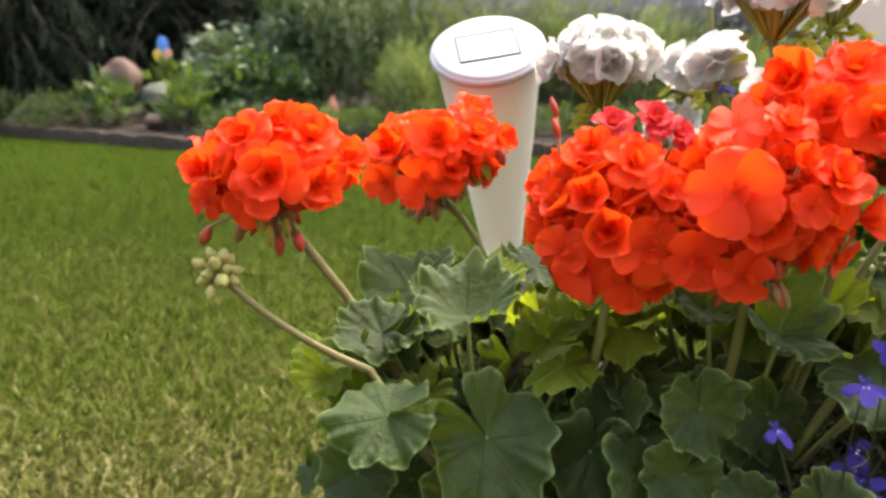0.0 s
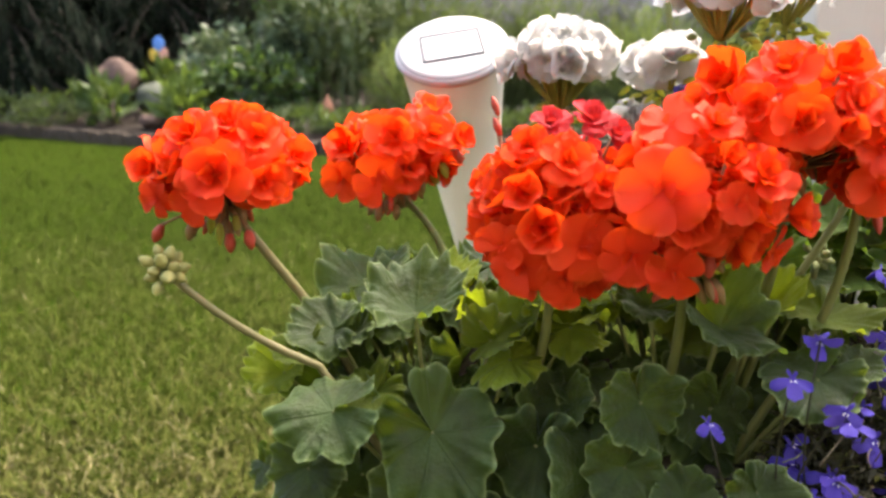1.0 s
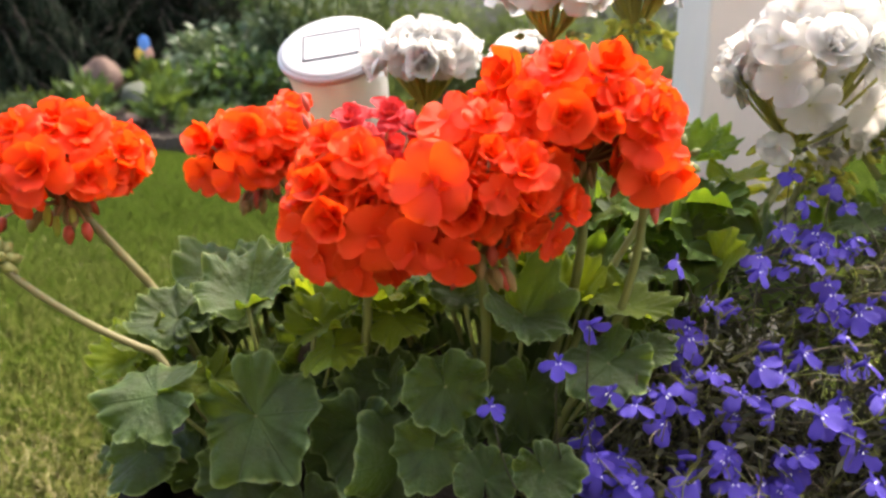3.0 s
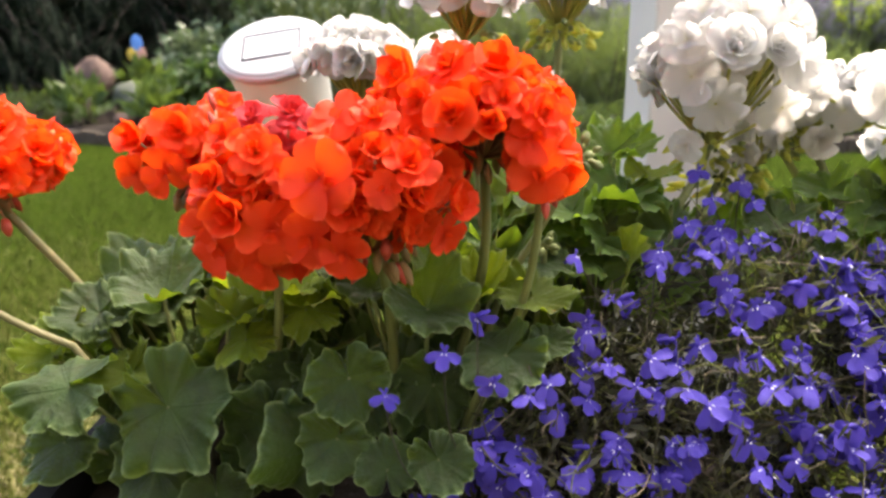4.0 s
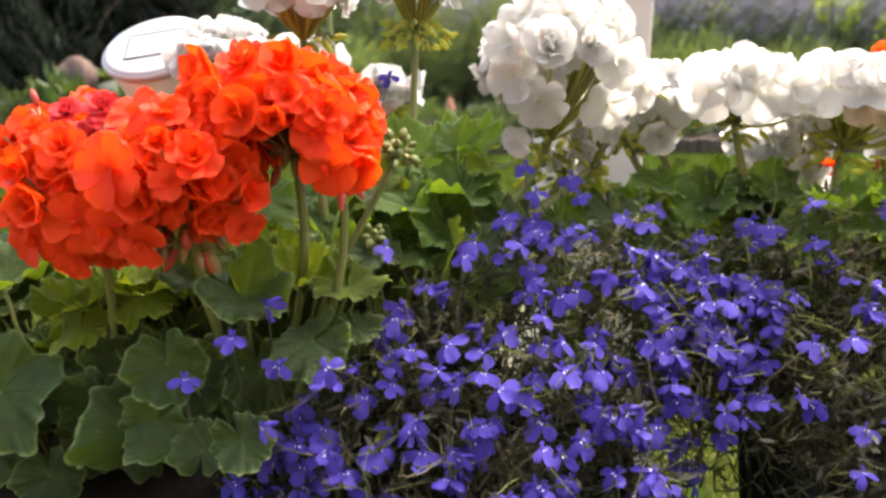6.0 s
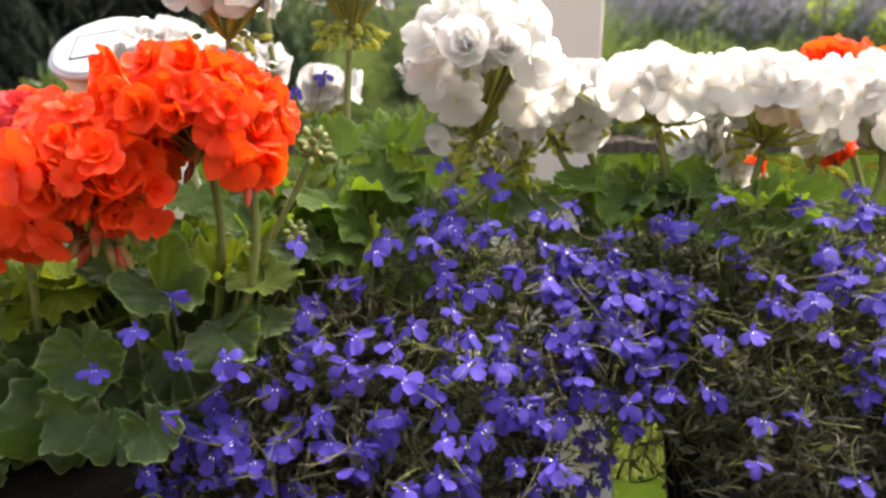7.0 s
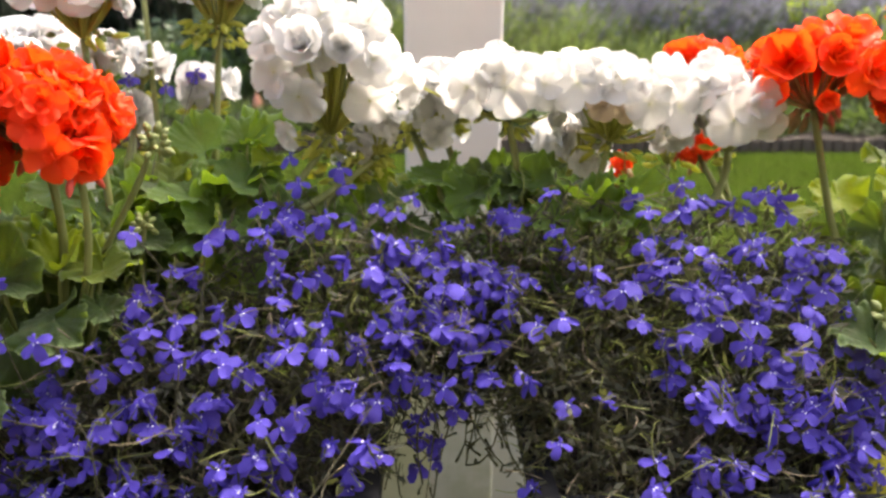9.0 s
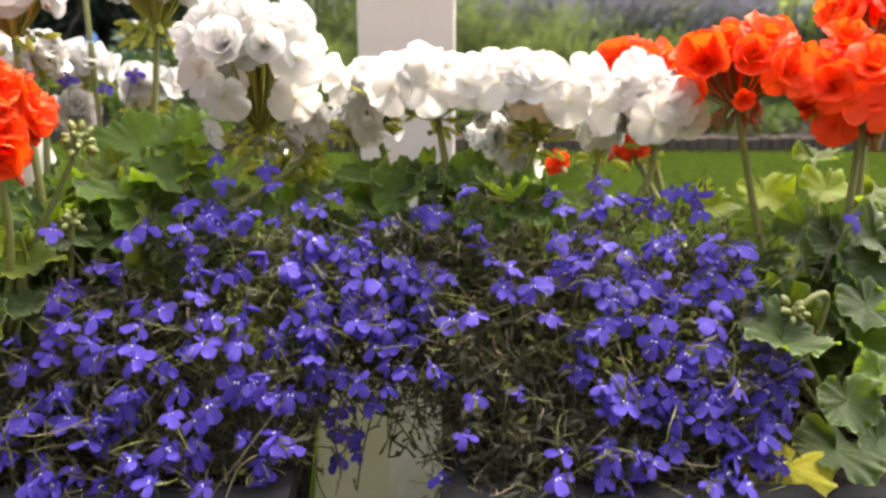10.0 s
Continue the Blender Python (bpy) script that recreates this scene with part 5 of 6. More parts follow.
leaf(g, rg, (0.094, 0.408, 0.418), 0.0154, (0, -0.4, 0.9), (0.3, -0.8, 0), ROOT_B, "lime", 5)
leaf(g, rg, (0.165, 0.400, 0.422), 0.0158, (0, -0.45, 0.9), (-0.3, -0.8, 0), ROOT_B, "pale", 1)
leaf(g, rg, (0.193, 0.405, 0.428), 0.0167, (0, -0.35, 0.93), (0.3, -0.8, 0), ROOT_B, "lime", 3)
fill_leaves(g, rg, 10, (0.15, 0.41, 0.335), (0.07, 0.02, 0.025), ROOT_B, (0.022, 0.030), up=0.3, front=0.7, pale=0.0)
fill_leaves(g, rg, 16, (0.17, 0.415, 0.40), (0.065, 0.035, 0.04), ROOT_B, (0.020, 0.028), pale=0.4)
fill_leaves(g, rg, 18, (0.15, 0.435, 0.412), (0.085, 0.02, 0.010), ROOT_B, (0.020, 0.027), up=0.9, front=0.35, pale=0.5)
fill_leaves(g, rg, 16, (0.13, 0.375, 0.368), (0.08, 0.015, 0.022), ROOT_B, (0.020, 0.028), up=0.5, front=0.7, pale=0.0)

rg = np.random.default_rng(23)
ROOT_C = (0.29, 0.42, SOIL_Z)
g = geranium(ROOT_C[0], ROOT_C[1], "white geranium with tall stems and full flower heads")
main_stems(g, rg, ROOT_C, 6, 0.03)
flower_head(g, rg, (0.361, 0.463, 0.553), 0.056, 0.046, (0.31, 0.425, 0.44), "white", 0.0165, 80, -0.45, (0.006, 0, 0), 40, hang=1, faces=((-0.008, 0.01, 0.0196, "r"), (0.017, 0.01, 0.0152, "r"), (-0.033, 0.015, 0.0182, "d"), (-0.03, -0.006, 0.0173, "s"), (-0.014, -0.022, 0.0193, "s"), (0.036, 0.003, 0.0201, "d"), (0.033, -0.025, 0.0189, "s"), (0.003, 0.031, 0.0198, "d"), (0.032, 0.026, 0.0184, "d"), (-0.023, 0.031, 0.0164, "d")), drop=1.15, tuft=0.022, gap=(0.3, -0.8, -0.65))
flower_head(g, rg, (0.396, 0.47, 0.507), 0.026, 0.026, (0.325, 0.43, 0.44), "white", 0.0155, 9, -0.8, (0.004, 0, 0), 8)
flower_head(g, rg, (0.267, 0.53, 0.611), 0.046, 0.028, (0.262, 0.50, 0.45), "white", 0.018, 36, -0.05, (0, 0, 0), 64, drop=1.3, tuft=0.022)
flower_head(g, rg, (0.195, 0.45, 0.600), 0.046, 0.026, (0.21, 0.43, 0.42), "white", 0.018, 36, -0.1, (0, 0, 0), 16, drop=1.25, tuft=0.02)
flower_head(g, rg, (0.117, 0.552, 0.556), 0.049, 0.034, (0.16, 0.47, 0.40), "white", 0.018, 52, -0.12, (0.0, 0.02, 0), 26, drop=1.1)
flower_head(g, rg, (0.185, 0.572, 0.549), 0.028, 0.02, (0.17, 0.49, 0.40), "white", 0.018, 9, -0.2, (0.0, 0.01, 0), 7)
flower_head(g, rg, (0.174, 0.57, 0.507), 0.026, 0.026, (0.19, 0.49, 0.42), "white", 0.018, 12, -0.5, (0, 0, 0), 6)
flower_head(g, rg, (0.183, 0.505, 0.556), 0.026, 0.022, (0.195, 0.46, 0.42), "white", 0.019, 9, -0.3, (0, 0, 0), 8)
flower_head(g, rg, (0.245, 0.56, 0.533), 0.029, 0.020, (0.235, 0.49, 0.42), "white", 0.019, 9, -0.3, (0, 0, 0), 10)
flower_head(g, rg, (0.421, 0.50, 0.507), 0.02, 0.012, (0.455, 0.45, 0.43), "white", 0.008, 6, -0.2, (0, 0, 0), 60, drop=0.6, tuft=0.022)
flower_head(g, rg, (0.376, 0.475, 0.486), 0.02, 0.012, (0.346, 0.45, 0.43), "white", 0.009, 6, -0.2, (0, 0, 0), 60, drop=0.6, tuft=0.026)
child("stem", tubes("stem", [(arc((0.212, 0.53, 0.40), (0.192, 0.575, 0.64), (0, 0, 0), 8), 0.0024)], 8), M_STEM, g)
leaf(g, rg, (0.297, 0.475, 0.494), 0.0199, (0, -0.5, 0.85), (0.2, 0.8, 0.3), ROOT_C, "fresh", 3)
leaf(g, rg, (0.300, 0.445, 0.468), 0.0320, (-0.05, -0.28, 0.95), (-0.5, -0.8, 0), ROOT_C, "fresh", 5)
leaf(g, rg, (0.327, 0.412, 0.435), 0.0320, (0.05, -0.86, 0.45), (0.1, -0.3, -1), ROOT_C, "green", 6)
leaf(g, rg, (0.391, 0.470, 0.467), 0.0152, (-0.1, -0.4, 0.9), (-0.8, -0.2, 0), ROOT_C, "lime", 2)
leaf(g, rg, (0.321, 0.460, 0.479), 0.0195, (0.1, -0.3, 0.95), (0.5, -0.6, 0), ROOT_C, "lime", 1)
leaf(g, rg, (0.264, 0.430, 0.461), 0.0223, (-0.2, -0.4, 0.88), (-0.6, -0.5, 0), ROOT_C, "fresh", 1)
leaf(g, rg, (0.239, 0.450, 0.465), 0.0247, (-0.1, -0.35, 0.92), (-0.4, 0.5, 0), ROOT_C, "pale", 5)
leaf(g, rg, (0.345, 0.415, 0.419), 0.0147, (0.2, -0.6, 0.75), (0.6, -0.4, -0.3), ROOT_C, "fresh", 1)
leaf(g, rg, (0.262, 0.485, 0.485), 0.0298, (-0.1, -0.45, 0.88), (-0.4, 0.8, 0.2), ROOT_C, "fresh", 1)
leaf(g, rg, (0.304, 0.490, 0.489), 0.0283, (0.1, -0.45, 0.88), (0.4, 0.8, 0.2), ROOT_C, "fresh", 3)
leaf(g, rg, (0.294, 0.460, 0.466), 0.0329, (0.05, -0.4, 0.9), (0.4, -0.7, 0), ROOT_C, "fresh", 5)
leaf(g, rg, (0.249, 0.460, 0.466), 0.0271, (-0.1, -0.4, 0.9), (-0.4, -0.7, 0), ROOT_C, "green", 0)
leaf(g, rg, (0.326, 0.420, 0.446), 0.0270, (0, -0.8, 0.55), (0.1, -0.3, -1), ROOT_C, "green", 2)
leaf(g, rg, (0.278, 0.430, 0.447), 0.0235, (-0.1, -0.7, 0.65), (-0.2, -0.3, -1), ROOT_C, "green", 5)
leaf(g, rg, (0.371, 0.462, 0.446), 0.0221, (0.1, -0.55, 0.83), (0.3, -0.6, -0.3), ROOT_C, "fresh", 0)
leaf(g, rg, (0.334, 0.465, 0.451), 0.0202, (-0.1, -0.5, 0.85), (-0.3, -0.6, -0.2), ROOT_C, "green", 5)
leaf(g, rg, (0.408, 0.490, 0.463), 0.0160, (0.1, -0.4, 0.9), (0.6, -0.4, 0), ROOT_C, "lime", 2)
fill_leaves(g, rg, 26, (0.27, 0.44, 0.422), (0.08, 0.045, 0.035), ROOT_C, (0.02, 0.031), colour="fresh", pale=0.12)
fill_leaves(g, rg, 14, (0.28, 0.46, 0.446), (0.07, 0.03, 0.015), ROOT_C, (0.022, 0.03), colour="fresh", pale=0.1)

rg = np.random.default_rng(24)
ROOT_D = (0.545, 0.42, SOIL_Z)
g = geranium(ROOT_D[0], ROOT_D[1], "white geranium with a wide row of flower heads, some petals browning")
main_stems(g, rg, ROOT_D, 6, 0.03)
flower_head(g, rg, (0.494, 0.473, 0.539), 0.054, 0.024, (0.505, 0.455, 0.45), "white", 0.0165, 64, -0.15, (0, 0, 0), 22, hang=2, faces=((-0.07, -0.001, 0.0218, "d"), (-0.007, -0.001, 0.0225, "s"), (-0.033, -0.002, 0.0227, "d"), (0.019, 0.000, 0.0205, "d"), (-0.014, 0.012, 0.0168, "d"), (-0.046, -0.015, 0.016, "s")), drop=1.15, tuft=0.022)
flower_head(g, rg, (0.568, 0.462, 0.531), 0.052, 0.030, (0.55, 0.44, 0.44), "white", 0.0165, 60, -0.3, (0, 0, 0), 22, 0.14, hang=3, faces=((-0.032, 0.009, 0.0224, "s"), (-0.017, -0.006, 0.0110, "o"), (-0.003, 0.011, 0.0201, "d"), (0.015, -0.004, 0.0184, "s"), (0.041, -0.007, 0.021, "s"), (-0.017, 0.018, 0.0167, "d"), (0.026, 0.012, 0.0185, "s"), (-0.001, -0.009, 0.0095, "o")), drop=1.15, tuft=0.022)
flower_head(g, rg, (0.661, 0.472, 0.518), 0.042, 0.034, (0.62, 0.44, 0.43), "white", 0.0185, 26, -0.5, (0.01, 0, 0), 7, faces=((-0.031, 0.015, 0.0217, "d"), (-0.012, -0.003, 0.0195, "s"), (-0.019, 0.028, 0.0189, "d"), (0.001, 0.007, 0.0191, "d")))
flower_head(g, rg, (0.443, 0.50, 0.532), 0.038, 0.028, (0.47, 0.46, 0.43), "white", 0.0175, 22, -0.3, (0, 0, 0), 26, hang=4)
flower_head(g, rg, (0.551, 0.55, 0.49), 0.037, 0.026, (0.545, 0.5, 0.42), "white", 0.017, 16, -0.4, (0, 0, 0), 14, hang=2)
flower_head(g, rg, (0.556, 0.505, 0.494), 0.032, 0.024, (0.552, 0.46, 0.42), "white", 0.017, 14, -0.5, (0, 0, 0), 14, hang=2)
flower_head(g, rg, (0.625, 0.50, 0.50), 0.03, 0.03, (0.60, 0.46, 0.42), "white", 0.018, 10, -0.5, (0, 0, 0), 8)
leaf(g, rg, (0.409, 0.445, 0.434), 0.0201, (-0.1, -0.7, 0.7), (-0.2, -0.4, -0.9), ROOT_D, "green", 0)
leaf(g, rg, (0.438, 0.440, 0.431), 0.0175, (0.1, -0.7, 0.7), (0.3, -0.4, -0.8), ROOT_D, "green", 5)
leaf(g, rg, (0.371, 0.425, 0.375), 0.0191, (-0.1, -0.9, 0.4), (-0.2, -0.3, -1), ROOT_D, "green", 2)
leaf(g, rg, (0.391, 0.435, 0.403), 0.0176, (0, -0.85, 0.5), (0.2, -0.3, -1), ROOT_D, "green", 6)
leaf(g, rg, (0.406, 0.450, 0.452), 0.023, (-0.2, -0.5, 0.8), (0.2, -0.5, -0.3), ROOT_D, "green", 1)
leaf(g, rg, (0.432, 0.470, 0.452), 0.022, (-0.1, -0.45, 0.85), (-0.4, -0.5, -0.3), ROOT_D, "fresh", 5)
leaf(g, rg, (0.478, 0.455, 0.465), 0.024, (-0.1, -0.7, 0.7), (-0.3, -0.4, -0.7), ROOT_D, "green", 5)
leaf(g, rg, (0.515, 0.46, 0.463), 0.024, (0.1, -0.7, 0.7), (0.3, -0.4, -0.7), ROOT_D, "green", 4)
leaf(g, rg, (0.445, 0.46, 0.47), 0.022, (-0.4, -0.3, 0.8), (-0.9, -0.1, 0), ROOT_D, "fresh", 1)
leaf(g, rg, (0.468, 0.445, 0.457), 0.021, (-0.13, -0.5, 0.8), (-0.53, -0.5, -0.3), ROOT_D, "fresh", 4)
leaf(g, rg, (0.491, 0.465, 0.469), 0.023, (0.1, -0.5, 0.8), (-0.12, -0.5, -0.3), ROOT_D, "fresh", 1)
leaf(g, rg, (0.501, 0.445, 0.465), 0.022, (-0.04, -0.5, 0.8), (0.01, -0.5, -0.3), ROOT_D, "green", 5)
leaf(g, rg, (0.451, 0.465, 0.444), 0.023, (0.11, -0.5, 0.8), (-0.25, -0.5, -0.3), ROOT_D, "fresh", 3)
leaf(g, rg, (0.513, 0.445, 0.47), 0.023, (0.11, -0.5, 0.8), (0.97, -0.5, -0.3), ROOT_D, "fresh", 0)
leaf(g, rg, (0.487, 0.465, 0.436), 0.022, (-0.05, -0.5, 0.8), (0.5, -0.5, -0.3), ROOT_D, "green", 4)
leaf(g, rg, (0.5, 0.45, 0.448), 0.022, (0, -0.8, 0.6), (0.1, -0.4, -0.7), ROOT_D, "green", 1)
fill_leaves(g, rg, 24, (0.55, 0.44, 0.425), (0.09, 0.045, 0.04), ROOT_D, (0.017, 0.026), colour="fresh", pale=0.1)

rg = np.random.default_rng(25)
ROOT_E = (0.80, 0.39, SOIL_Z)
g = geranium(ROOT_E[0], ROOT_E[1], "orange-red geranium with sunlit yellow-green leaves")
main_stems(g, rg, ROOT_E, 6, 0.04)
flower_head(g, rg, (0.722, 0.472, 0.545), 0.056, 0.032, (0.742, 0.46, 0.43), "red", 0.0195, 56, -0.15, (0, 0, 0), 18, drop=0.8, faces=((-0.012, 0.012, 0.0176, "r"), (-0.039, 0.008, 0.0239, "c"), (-0.046, -0.009, 0.0184, "c"), (-0.014, -0.015, 0.0105, "c"), (0.011, 0.004, 0.0214, "d"), (0.001, 0.024, 0.0219, "d"), (-0.027, 0.019, 0.0199, "d")))
flower_head(g, rg, (0.808, 0.452, 0.533), 0.05, 0.042, (0.80, 0.44, 0.42), "red", 0.0195, 60, -0.4, (0, 0, 0), 16, faces=((-0.021, 0.018, 0.0211, "d"), (-0.039, 0.005, 0.0215, "d"), (-0.018, -0.007, 0.0192, "s"), (-0.033, -0.022, 0.0162, "s"), (-0.027, 0.034, 0.0198, "d")))
flower_head(g, rg, (0.835, 0.50, 0.59), 0.045, 0.03, (0.82, 0.46, 0.42), "red", 0.021, 20, -0.3, (0, 0, 0), 8)
flower_head(g, rg, (0.668, 0.562, 0.547), 0.04, 0.032, (0.70, 0.52, 0.40), "red", 0.021, 20, -0.3, (0, 0, 0), 8)
flower_head(g, rg, (0.667, 0.555, 0.486), 0.024, 0.018, (0.70, 0.50, 0.40), "red", 0.017, 10, -0.5, (0, 0, 0), 6)
flower_head(g, rg, (0.598, 0.545, 0.466), 0.012, 0.010, (0.66, 0.49, 0.39), "red", 0.010, 4, -0.5, (0, 0, 0), 4)
bud_cluster(g, rg, (0.722, 0.348, 0.40), (0.745, 0.37, 0.36), 9, 0.010, (0.012, -0.004, 0.028), 0.0055)
leaf(g, rg, (0.776, 0.460, 0.391), 0.0278, (0, -0.35, 0.94), (-0.3, -0.9, 0), ROOT_E, "green", 5)
leaf(g, rg, (0.803, 0.440, 0.422), 0.0307, (-0.1, -0.6, 0.76), (-0.2, -0.5, -0.6), ROOT_E, "green", 0)
leaf(g, rg, (0.805, 0.420, 0.397), 0.0275, (0.1, -0.4, 0.9), (0.2, -0.9, -0.1), ROOT_E, "fresh", 3)
leaf(g, rg, (0.714, 0.342, 0.384), 0.0289, (-0.05, -0.38, 0.92), (-0.3, -0.9, -0.1), ROOT_E, "green", 1)
leaf(g, rg, (0.789, 0.380, 0.393), 0.0256, (0, -0.5, 0.86), (0.2, -0.8, -0.2), ROOT_E, "green", 5)
leaf(g, rg, (0.783, 0.370, 0.368), 0.0231, (0.1, -0.5, 0.85), (0.3, -0.8, -0.2), ROOT_E, "fresh", 11)
leaf(g, rg, (0.736, 0.300, 0.362), 0.0194, (-0.1, -0.78, 0.6), (0.1, -0.4, -0.8), ROOT_E, "green", 0)
leaf(g, rg, (0.761, 0.312, 0.372), 0.0184, (0.1, -0.6, 0.75), (0.3, -0.6, -0.5), ROOT_E, "fresh", 1)
leaf(g, rg, (0.745, 0.318, 0.319), 0.0278, (0, -0.25, 0.95), (0.2, -1, -0.1), ROOT_E, "green", 2)
leaf(g, rg, (0.708, 0.305, 0.315), 0.0304, (-0.15, -0.5, 0.85), (-0.7, -0.6, -0.2), ROOT_E, "yellow", 12)
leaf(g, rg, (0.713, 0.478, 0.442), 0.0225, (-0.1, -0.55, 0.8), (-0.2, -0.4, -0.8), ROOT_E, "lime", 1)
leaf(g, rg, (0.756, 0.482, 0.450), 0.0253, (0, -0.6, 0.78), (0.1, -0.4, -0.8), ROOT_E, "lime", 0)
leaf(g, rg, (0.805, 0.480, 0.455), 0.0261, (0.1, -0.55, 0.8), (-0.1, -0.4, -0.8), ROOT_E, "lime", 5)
leaf(g, rg, (0.847, 0.490, 0.451), 0.0211, (0, -0.5, 0.8), (0.2, -0.4, -0.8), ROOT_E, "pale", 2)
leaf(g, rg, (0.667, 0.460, 0.437), 0.0166, (-0.2, -0.5, 0.8), (-0.4, -0.4, -0.6), ROOT_E, "pale", 1)
leaf(g, rg, (0.816, 0.530, 0.473), 0.0193, (0, -0.4, 0.85), (0.3, -0.4, -0.6), ROOT_E, "pale", 1)
leaf(g, rg, (0.768, 0.400, 0.378), 0.0203, (0.1, -0.6, 0.75), (0.2, -0.6, -0.6), ROOT_E, "green", 5)
leaf(g, rg, (0.773, 0.450, 0.432), 0.0242, (0, -0.75, 0.6), (0.1, -0.4, -0.9), ROOT_E, "green", 2)
leaf(g, rg, (0.779, 0.330, 0.318), 0.0219, (0.2, -0.7, 0.6), (0.3, -0.6, -0.5), ROOT_E, "green", 5)
fill_leaves(g, rg, 44, (0.80, 0.435, 0.38), (0.085, 0.04, 0.05), ROOT_E, (0.024, 0.033), pale=0.12)

# ---- lobelias ----
def lobelia(root, x0, x1, seed, count, label, thin_at=None, x_top=0.0):
    """A trailing mound: flowers sit on its outer side, on a tangle of fine stems."""
    rg = np.random.default_rng(seed)
    ob = thing("lobelia", root, label, "flower", "trailing lobelias")
    stems, dry, fresh, leaves_v, leaves_f = [], [], [], [], []
    rootv = np.array(root)

    def skin(x, s, inward):
        """A point of the mound: s runs from its back over the top down to the hanging front."""
        mid = (x - x0) / (x1 - x0)
        shoulder = min(1.0, min(mid, 1 - mid) * 5)
        y = 0.415 - 0.155 * s ** 0.75 * (0.8 + 0.2 * shoulder)
        z = 0.462 - 0.20 * s ** 1.15 - 0.022 * (1 - shoulder)
        return np.array([x, y + inward * 0.6, z - inward * (1 - s) * 0.6])

    for i in range(count * 6):
        x = x0 + (x1 - x0) * rg.random()
        top = min(1.0, max(0.0, (x_top - x) / 0.165)) * 0.62
        end = 0.5 if 0.405 < x < 0.497 else 0.85 if 0.465 < x0 + 0.01 and x < 0.565 else 1.0
        if end < 1 and rg.random() < 0.25:
            continue
        s = top + (end - top) * rg.random() ** 0.85
        blooms = i < count
        if 0.362 < x < 0.405 and s > 0.72 and rg.random() < 0.8:
            continue
        p = skin(x, s, -0.008 if blooms else 0.004 + rg.random() ** 1.3 * 0.075) + rg.normal(0, 0.006, 3)
        if i % 27 == 0:
            base = np.array([rootv[0] + (x - rootv[0]) * rg.uniform(0.4, 0.95), rootv[1] + rg.normal(0, 0.03) - 0.02, root[2] + 0.02])
            pts = arc(base, p + np.array([0, 0.012, -0.008]), np.array([0, -0.004, 0.02 * (1 - s)]) + rg.normal(0, 0.012, 3), 8)
            stems.append((pts, 0.00045))
        else:
            pts = arc(p + rg.normal(0, 0.012, 3) + np.array([0, 0.012, -0.02]), p, rg.normal(0, 0.003, 3), 4)
            stems.append((pts, 0.0005))
        if blooms and not (thin_at and thin_at[0] < x < thin_at[1] and rg.random() < 0.75):
            d = Vector((rg.normal(0, 0.5), -0.5 + rg.normal(0, 0.2), 0.8 + rg.normal(0, 0.35)))
            if rg.random() < 0.12:
                d = Vector((rg.normal(0, 1), rg.normal(0, 0.4) - 0.3, rg.normal(0.2, 0.5)))
            child("flower", LOBELIAS[rg.integers(len(LOBELIAS))], None, ob, facing(p, d, (rg.normal(0, 0.35), 0, 1), rg.uniform(0.0085, 0.0125)))
        for j in range(5):
            q = pts[rg.integers(1, len(pts))] + rg.normal(0, 0.003, 3)
            e = q + np.array([rg.normal(0, 0.014), rg.normal(-0.006, 0.01), rg.normal(0.004, 0.012)])
            if j < 1:
                (dry if rg.random() < 0.22 else fresh if rg.random() < 0.6 else stems).append((arc(q, e, rg.normal(0, 0.003, 3), 5), 0.00032))
            a = e - q
            a /= np.linalg.norm(a) + 1e-9
            w = np.cross(a, rg.normal(0, 1, 3))
            w /= np.linalg.norm(w) + 1e-9
            L, W = rg.uniform(0.006, 0.015), rg.uniform(0.0007, 0.0019)
            k = len(leaves_v)
            leaves_v += [q, q + a * L * 0.5 + w * W, q + a * L, q + a * L * 0.5 - w * W]
            leaves_f += [(k, k + 1, k + 2), (k, k + 2, k + 3)]
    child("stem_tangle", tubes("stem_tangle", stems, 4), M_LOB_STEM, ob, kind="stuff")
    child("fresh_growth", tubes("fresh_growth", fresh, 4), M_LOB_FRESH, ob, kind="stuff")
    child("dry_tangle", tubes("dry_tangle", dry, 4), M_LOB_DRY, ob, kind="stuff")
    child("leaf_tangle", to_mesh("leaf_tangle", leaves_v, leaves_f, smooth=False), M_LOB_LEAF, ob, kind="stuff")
    return ob


left_lobelia = lobelia((0.30, 0.34, SOIL_Z), 0.165, 0.462, 31, 350, "blue-violet trailing lobelia spilling over the planter's front", x_top=0.33)
right_lobelia = lobelia((0.60, 0.34, SOIL_Z), 0.465, 0.715, 32, 360, "blue-violet trailing lobelia with brownish tangled stems", (0.49, 0.575))


def sprig(ob, rg, places, root):
    """A single taller shoot with a few flowers."""
    for p in places:
        d = Vector((rg.normal(0, 0.6), -0.6, 0.6 + rg.normal(0, 0.35)))
        child("flower", LOBELIAS[rg.integers(len(LOBELIAS))], None, ob, facing(p, d, (rg.normal(0, 0.3), 0, 1), rg.uniform(0.0085, 0.0108)))
        child("shoot", tubes("shoot", [(arc(root, p, rg.normal(0, 0.012, 3), 9), 0.00045)], 5), M_LOB_STEM, ob)


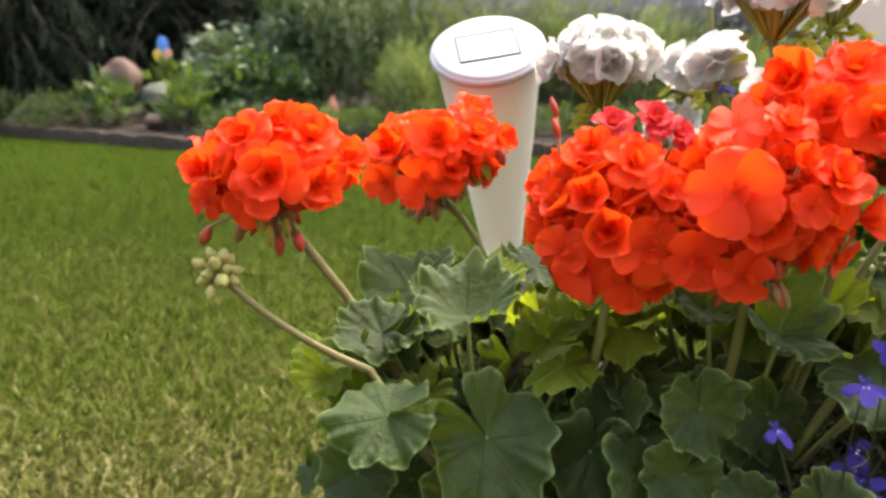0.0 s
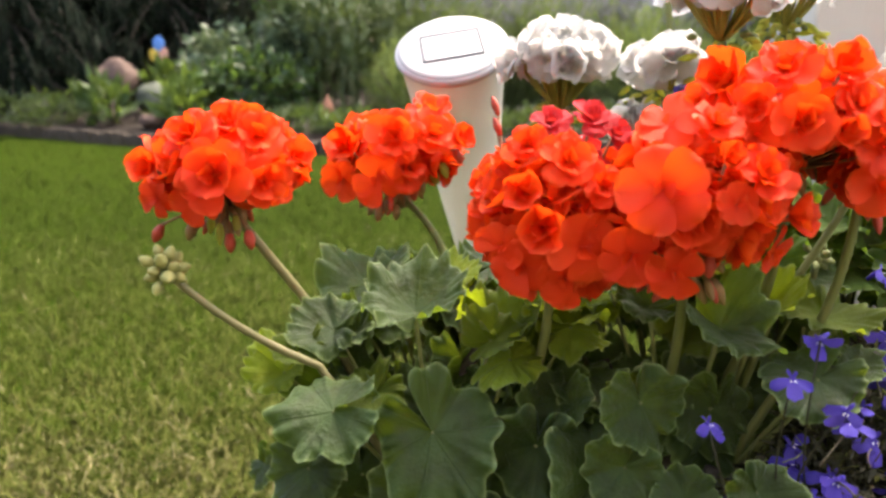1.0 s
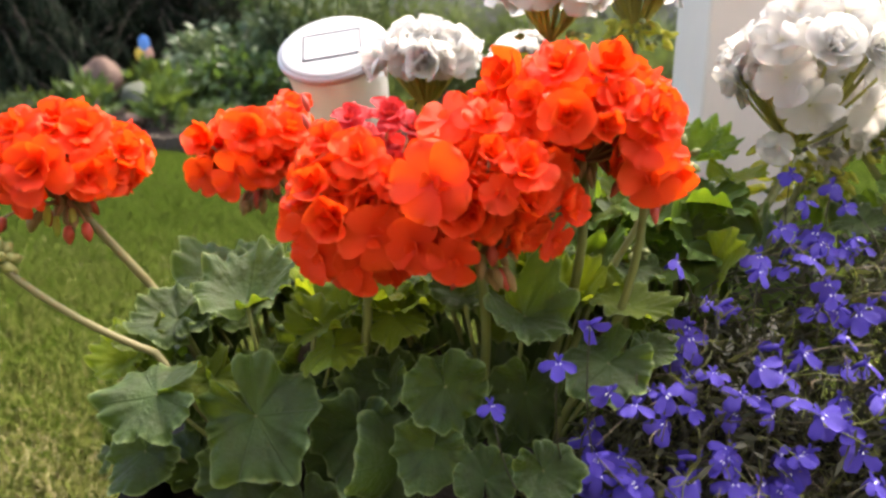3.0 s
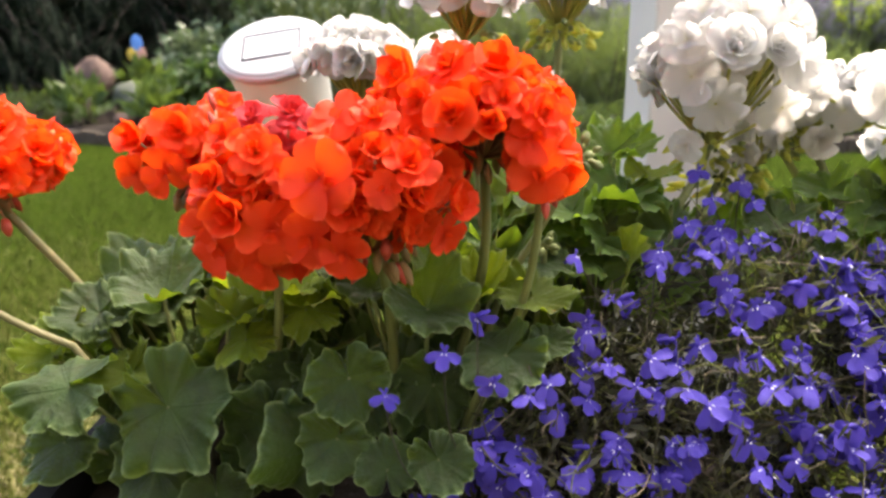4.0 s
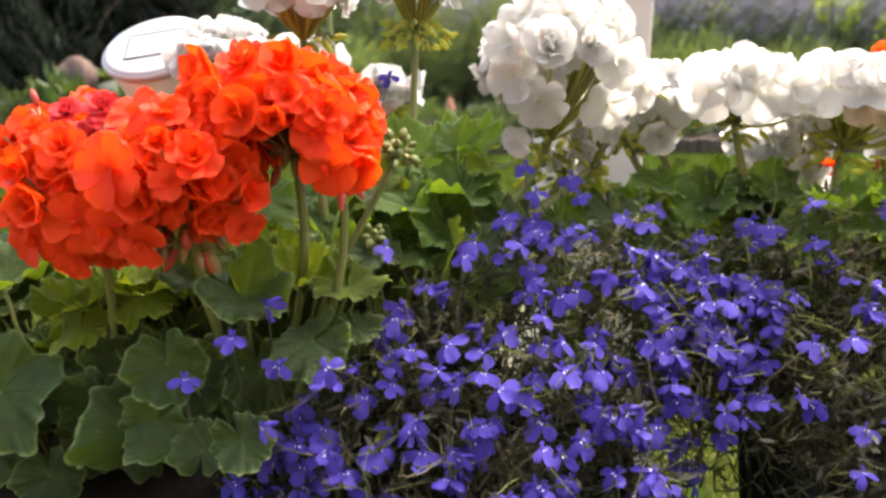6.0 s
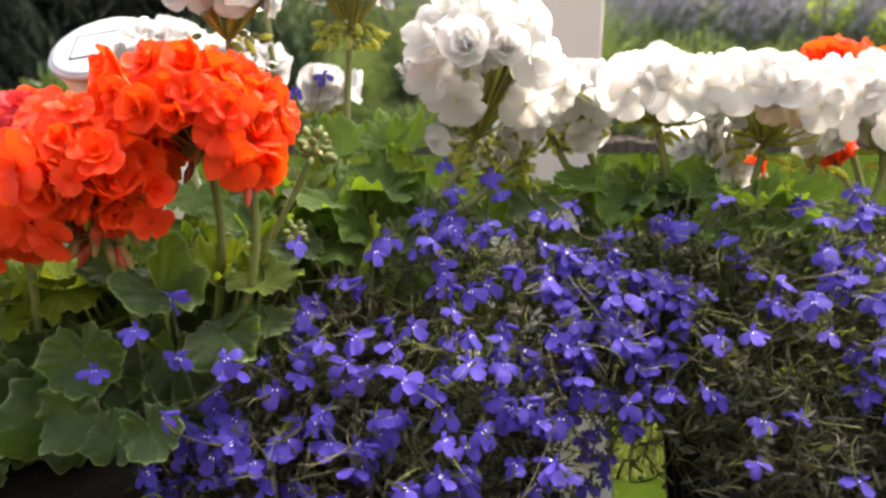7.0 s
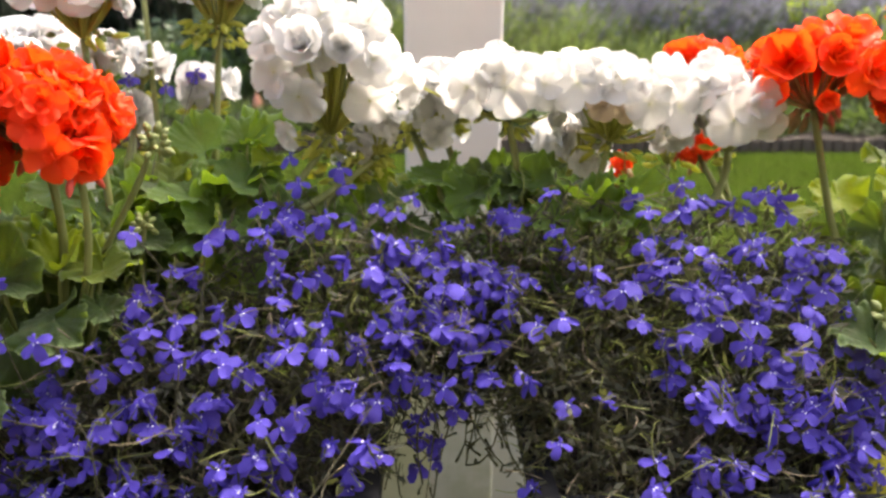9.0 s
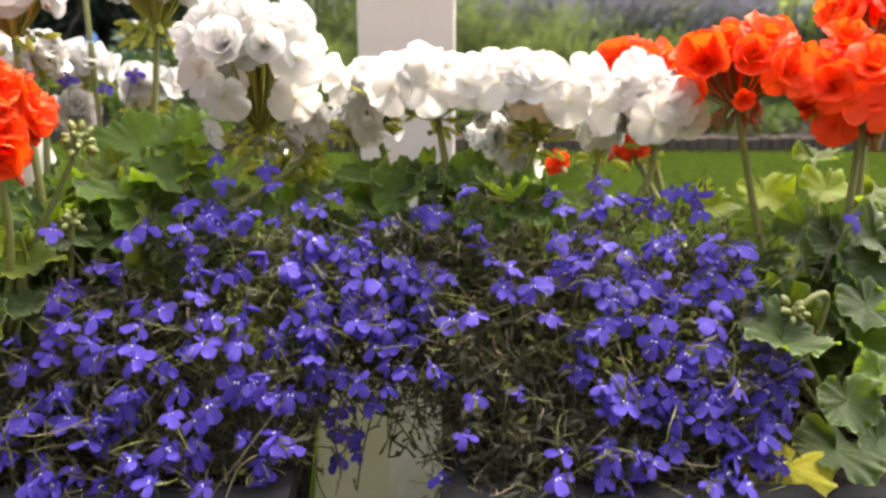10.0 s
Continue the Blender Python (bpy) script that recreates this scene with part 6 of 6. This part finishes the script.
rg = np.random.default_rng(33)
for places in (((0.195, 0.52, 0.539), (0.224, 0.52, 0.532), (0.246, 0.53, 0.543),), ((0.34, 0.42, 0.49), (0.346, 0.41, 0.474),), ((0.372, 0.43, 0.481), (0.376, 0.42, 0.47),)):
    sprig(left_lobelia, rg, places, (places[0][0] + 0.02, 0.38, 0.36))
for spot in ((0.424, 0.342, 0.384), (0.421, 0.342, 0.366), (0.433, 0.342, 0.337), (0.429, 0.342, 0.321), (0.441, 0.342, 0.318), (0.415, 0.342, 0.348), (0.440, 0.342, 0.305), (0.408, 0.342, 0.372), (0.425, 0.342, 0.333), (0.436, 0.342, 0.319), (0.441, 0.342, 0.361), (0.428, 0.342, 0.300)):
    sprig(left_lobelia, rg, (spot,), (spot[0] - 0.03, 0.345, 0.37))
for places in (((0.603, 0.4, 0.476),), ((0.644, 0.39, 0.458),), ((0.783, 0.4, 0.451),)):
    sprig(right_lobelia, rg, places, (places[0][0] - 0.02, 0.37, 0.36))
for i in range(9):
    a = Vector((0.445 + 0.008 * i + rg.normal(0, 0.004), 0.345 + rg.normal(0, 0.01), 0.36))
    b = a + Vector((rg.normal(0, 0.02), rg.normal(-0.005, 0.01), -rg.uniform(0.05, 0.10)))
    line = arc(a, b, rg.normal(0, 0.009, 3), 9)
    twigs = [(line, 0.0006)]
    for k in range(1, 9):
        e = line[k] + rg.normal(0, 0.007, 3)
        twigs.append((arc(line[k], e, rg.normal(0, 0.001, 3), 3), np.array([0.0005, 0.0007, 0.0011])))
    child("trailing_strand", tubes("trailing_strand", twigs, 5), M_LOB_STEM, left_lobelia if i < 4 else right_lobelia, label="dark withered trailing strand", kind="stuff")
for places in (((0.151, 0.301, 0.396),), ((0.181, 0.289, 0.424),), ((0.197, 0.3, 0.438),), ((0.198, 0.273, 0.384),), ((0.204, 0.285, 0.411),), ((0.228, 0.28, 0.412),), ((0.253, 0.355, 0.453),), ((0.298, 0.355, 0.448),)):
    sprig(left_lobelia, rg, places, (places[0][0] + 0.03, 0.33, 0.33))
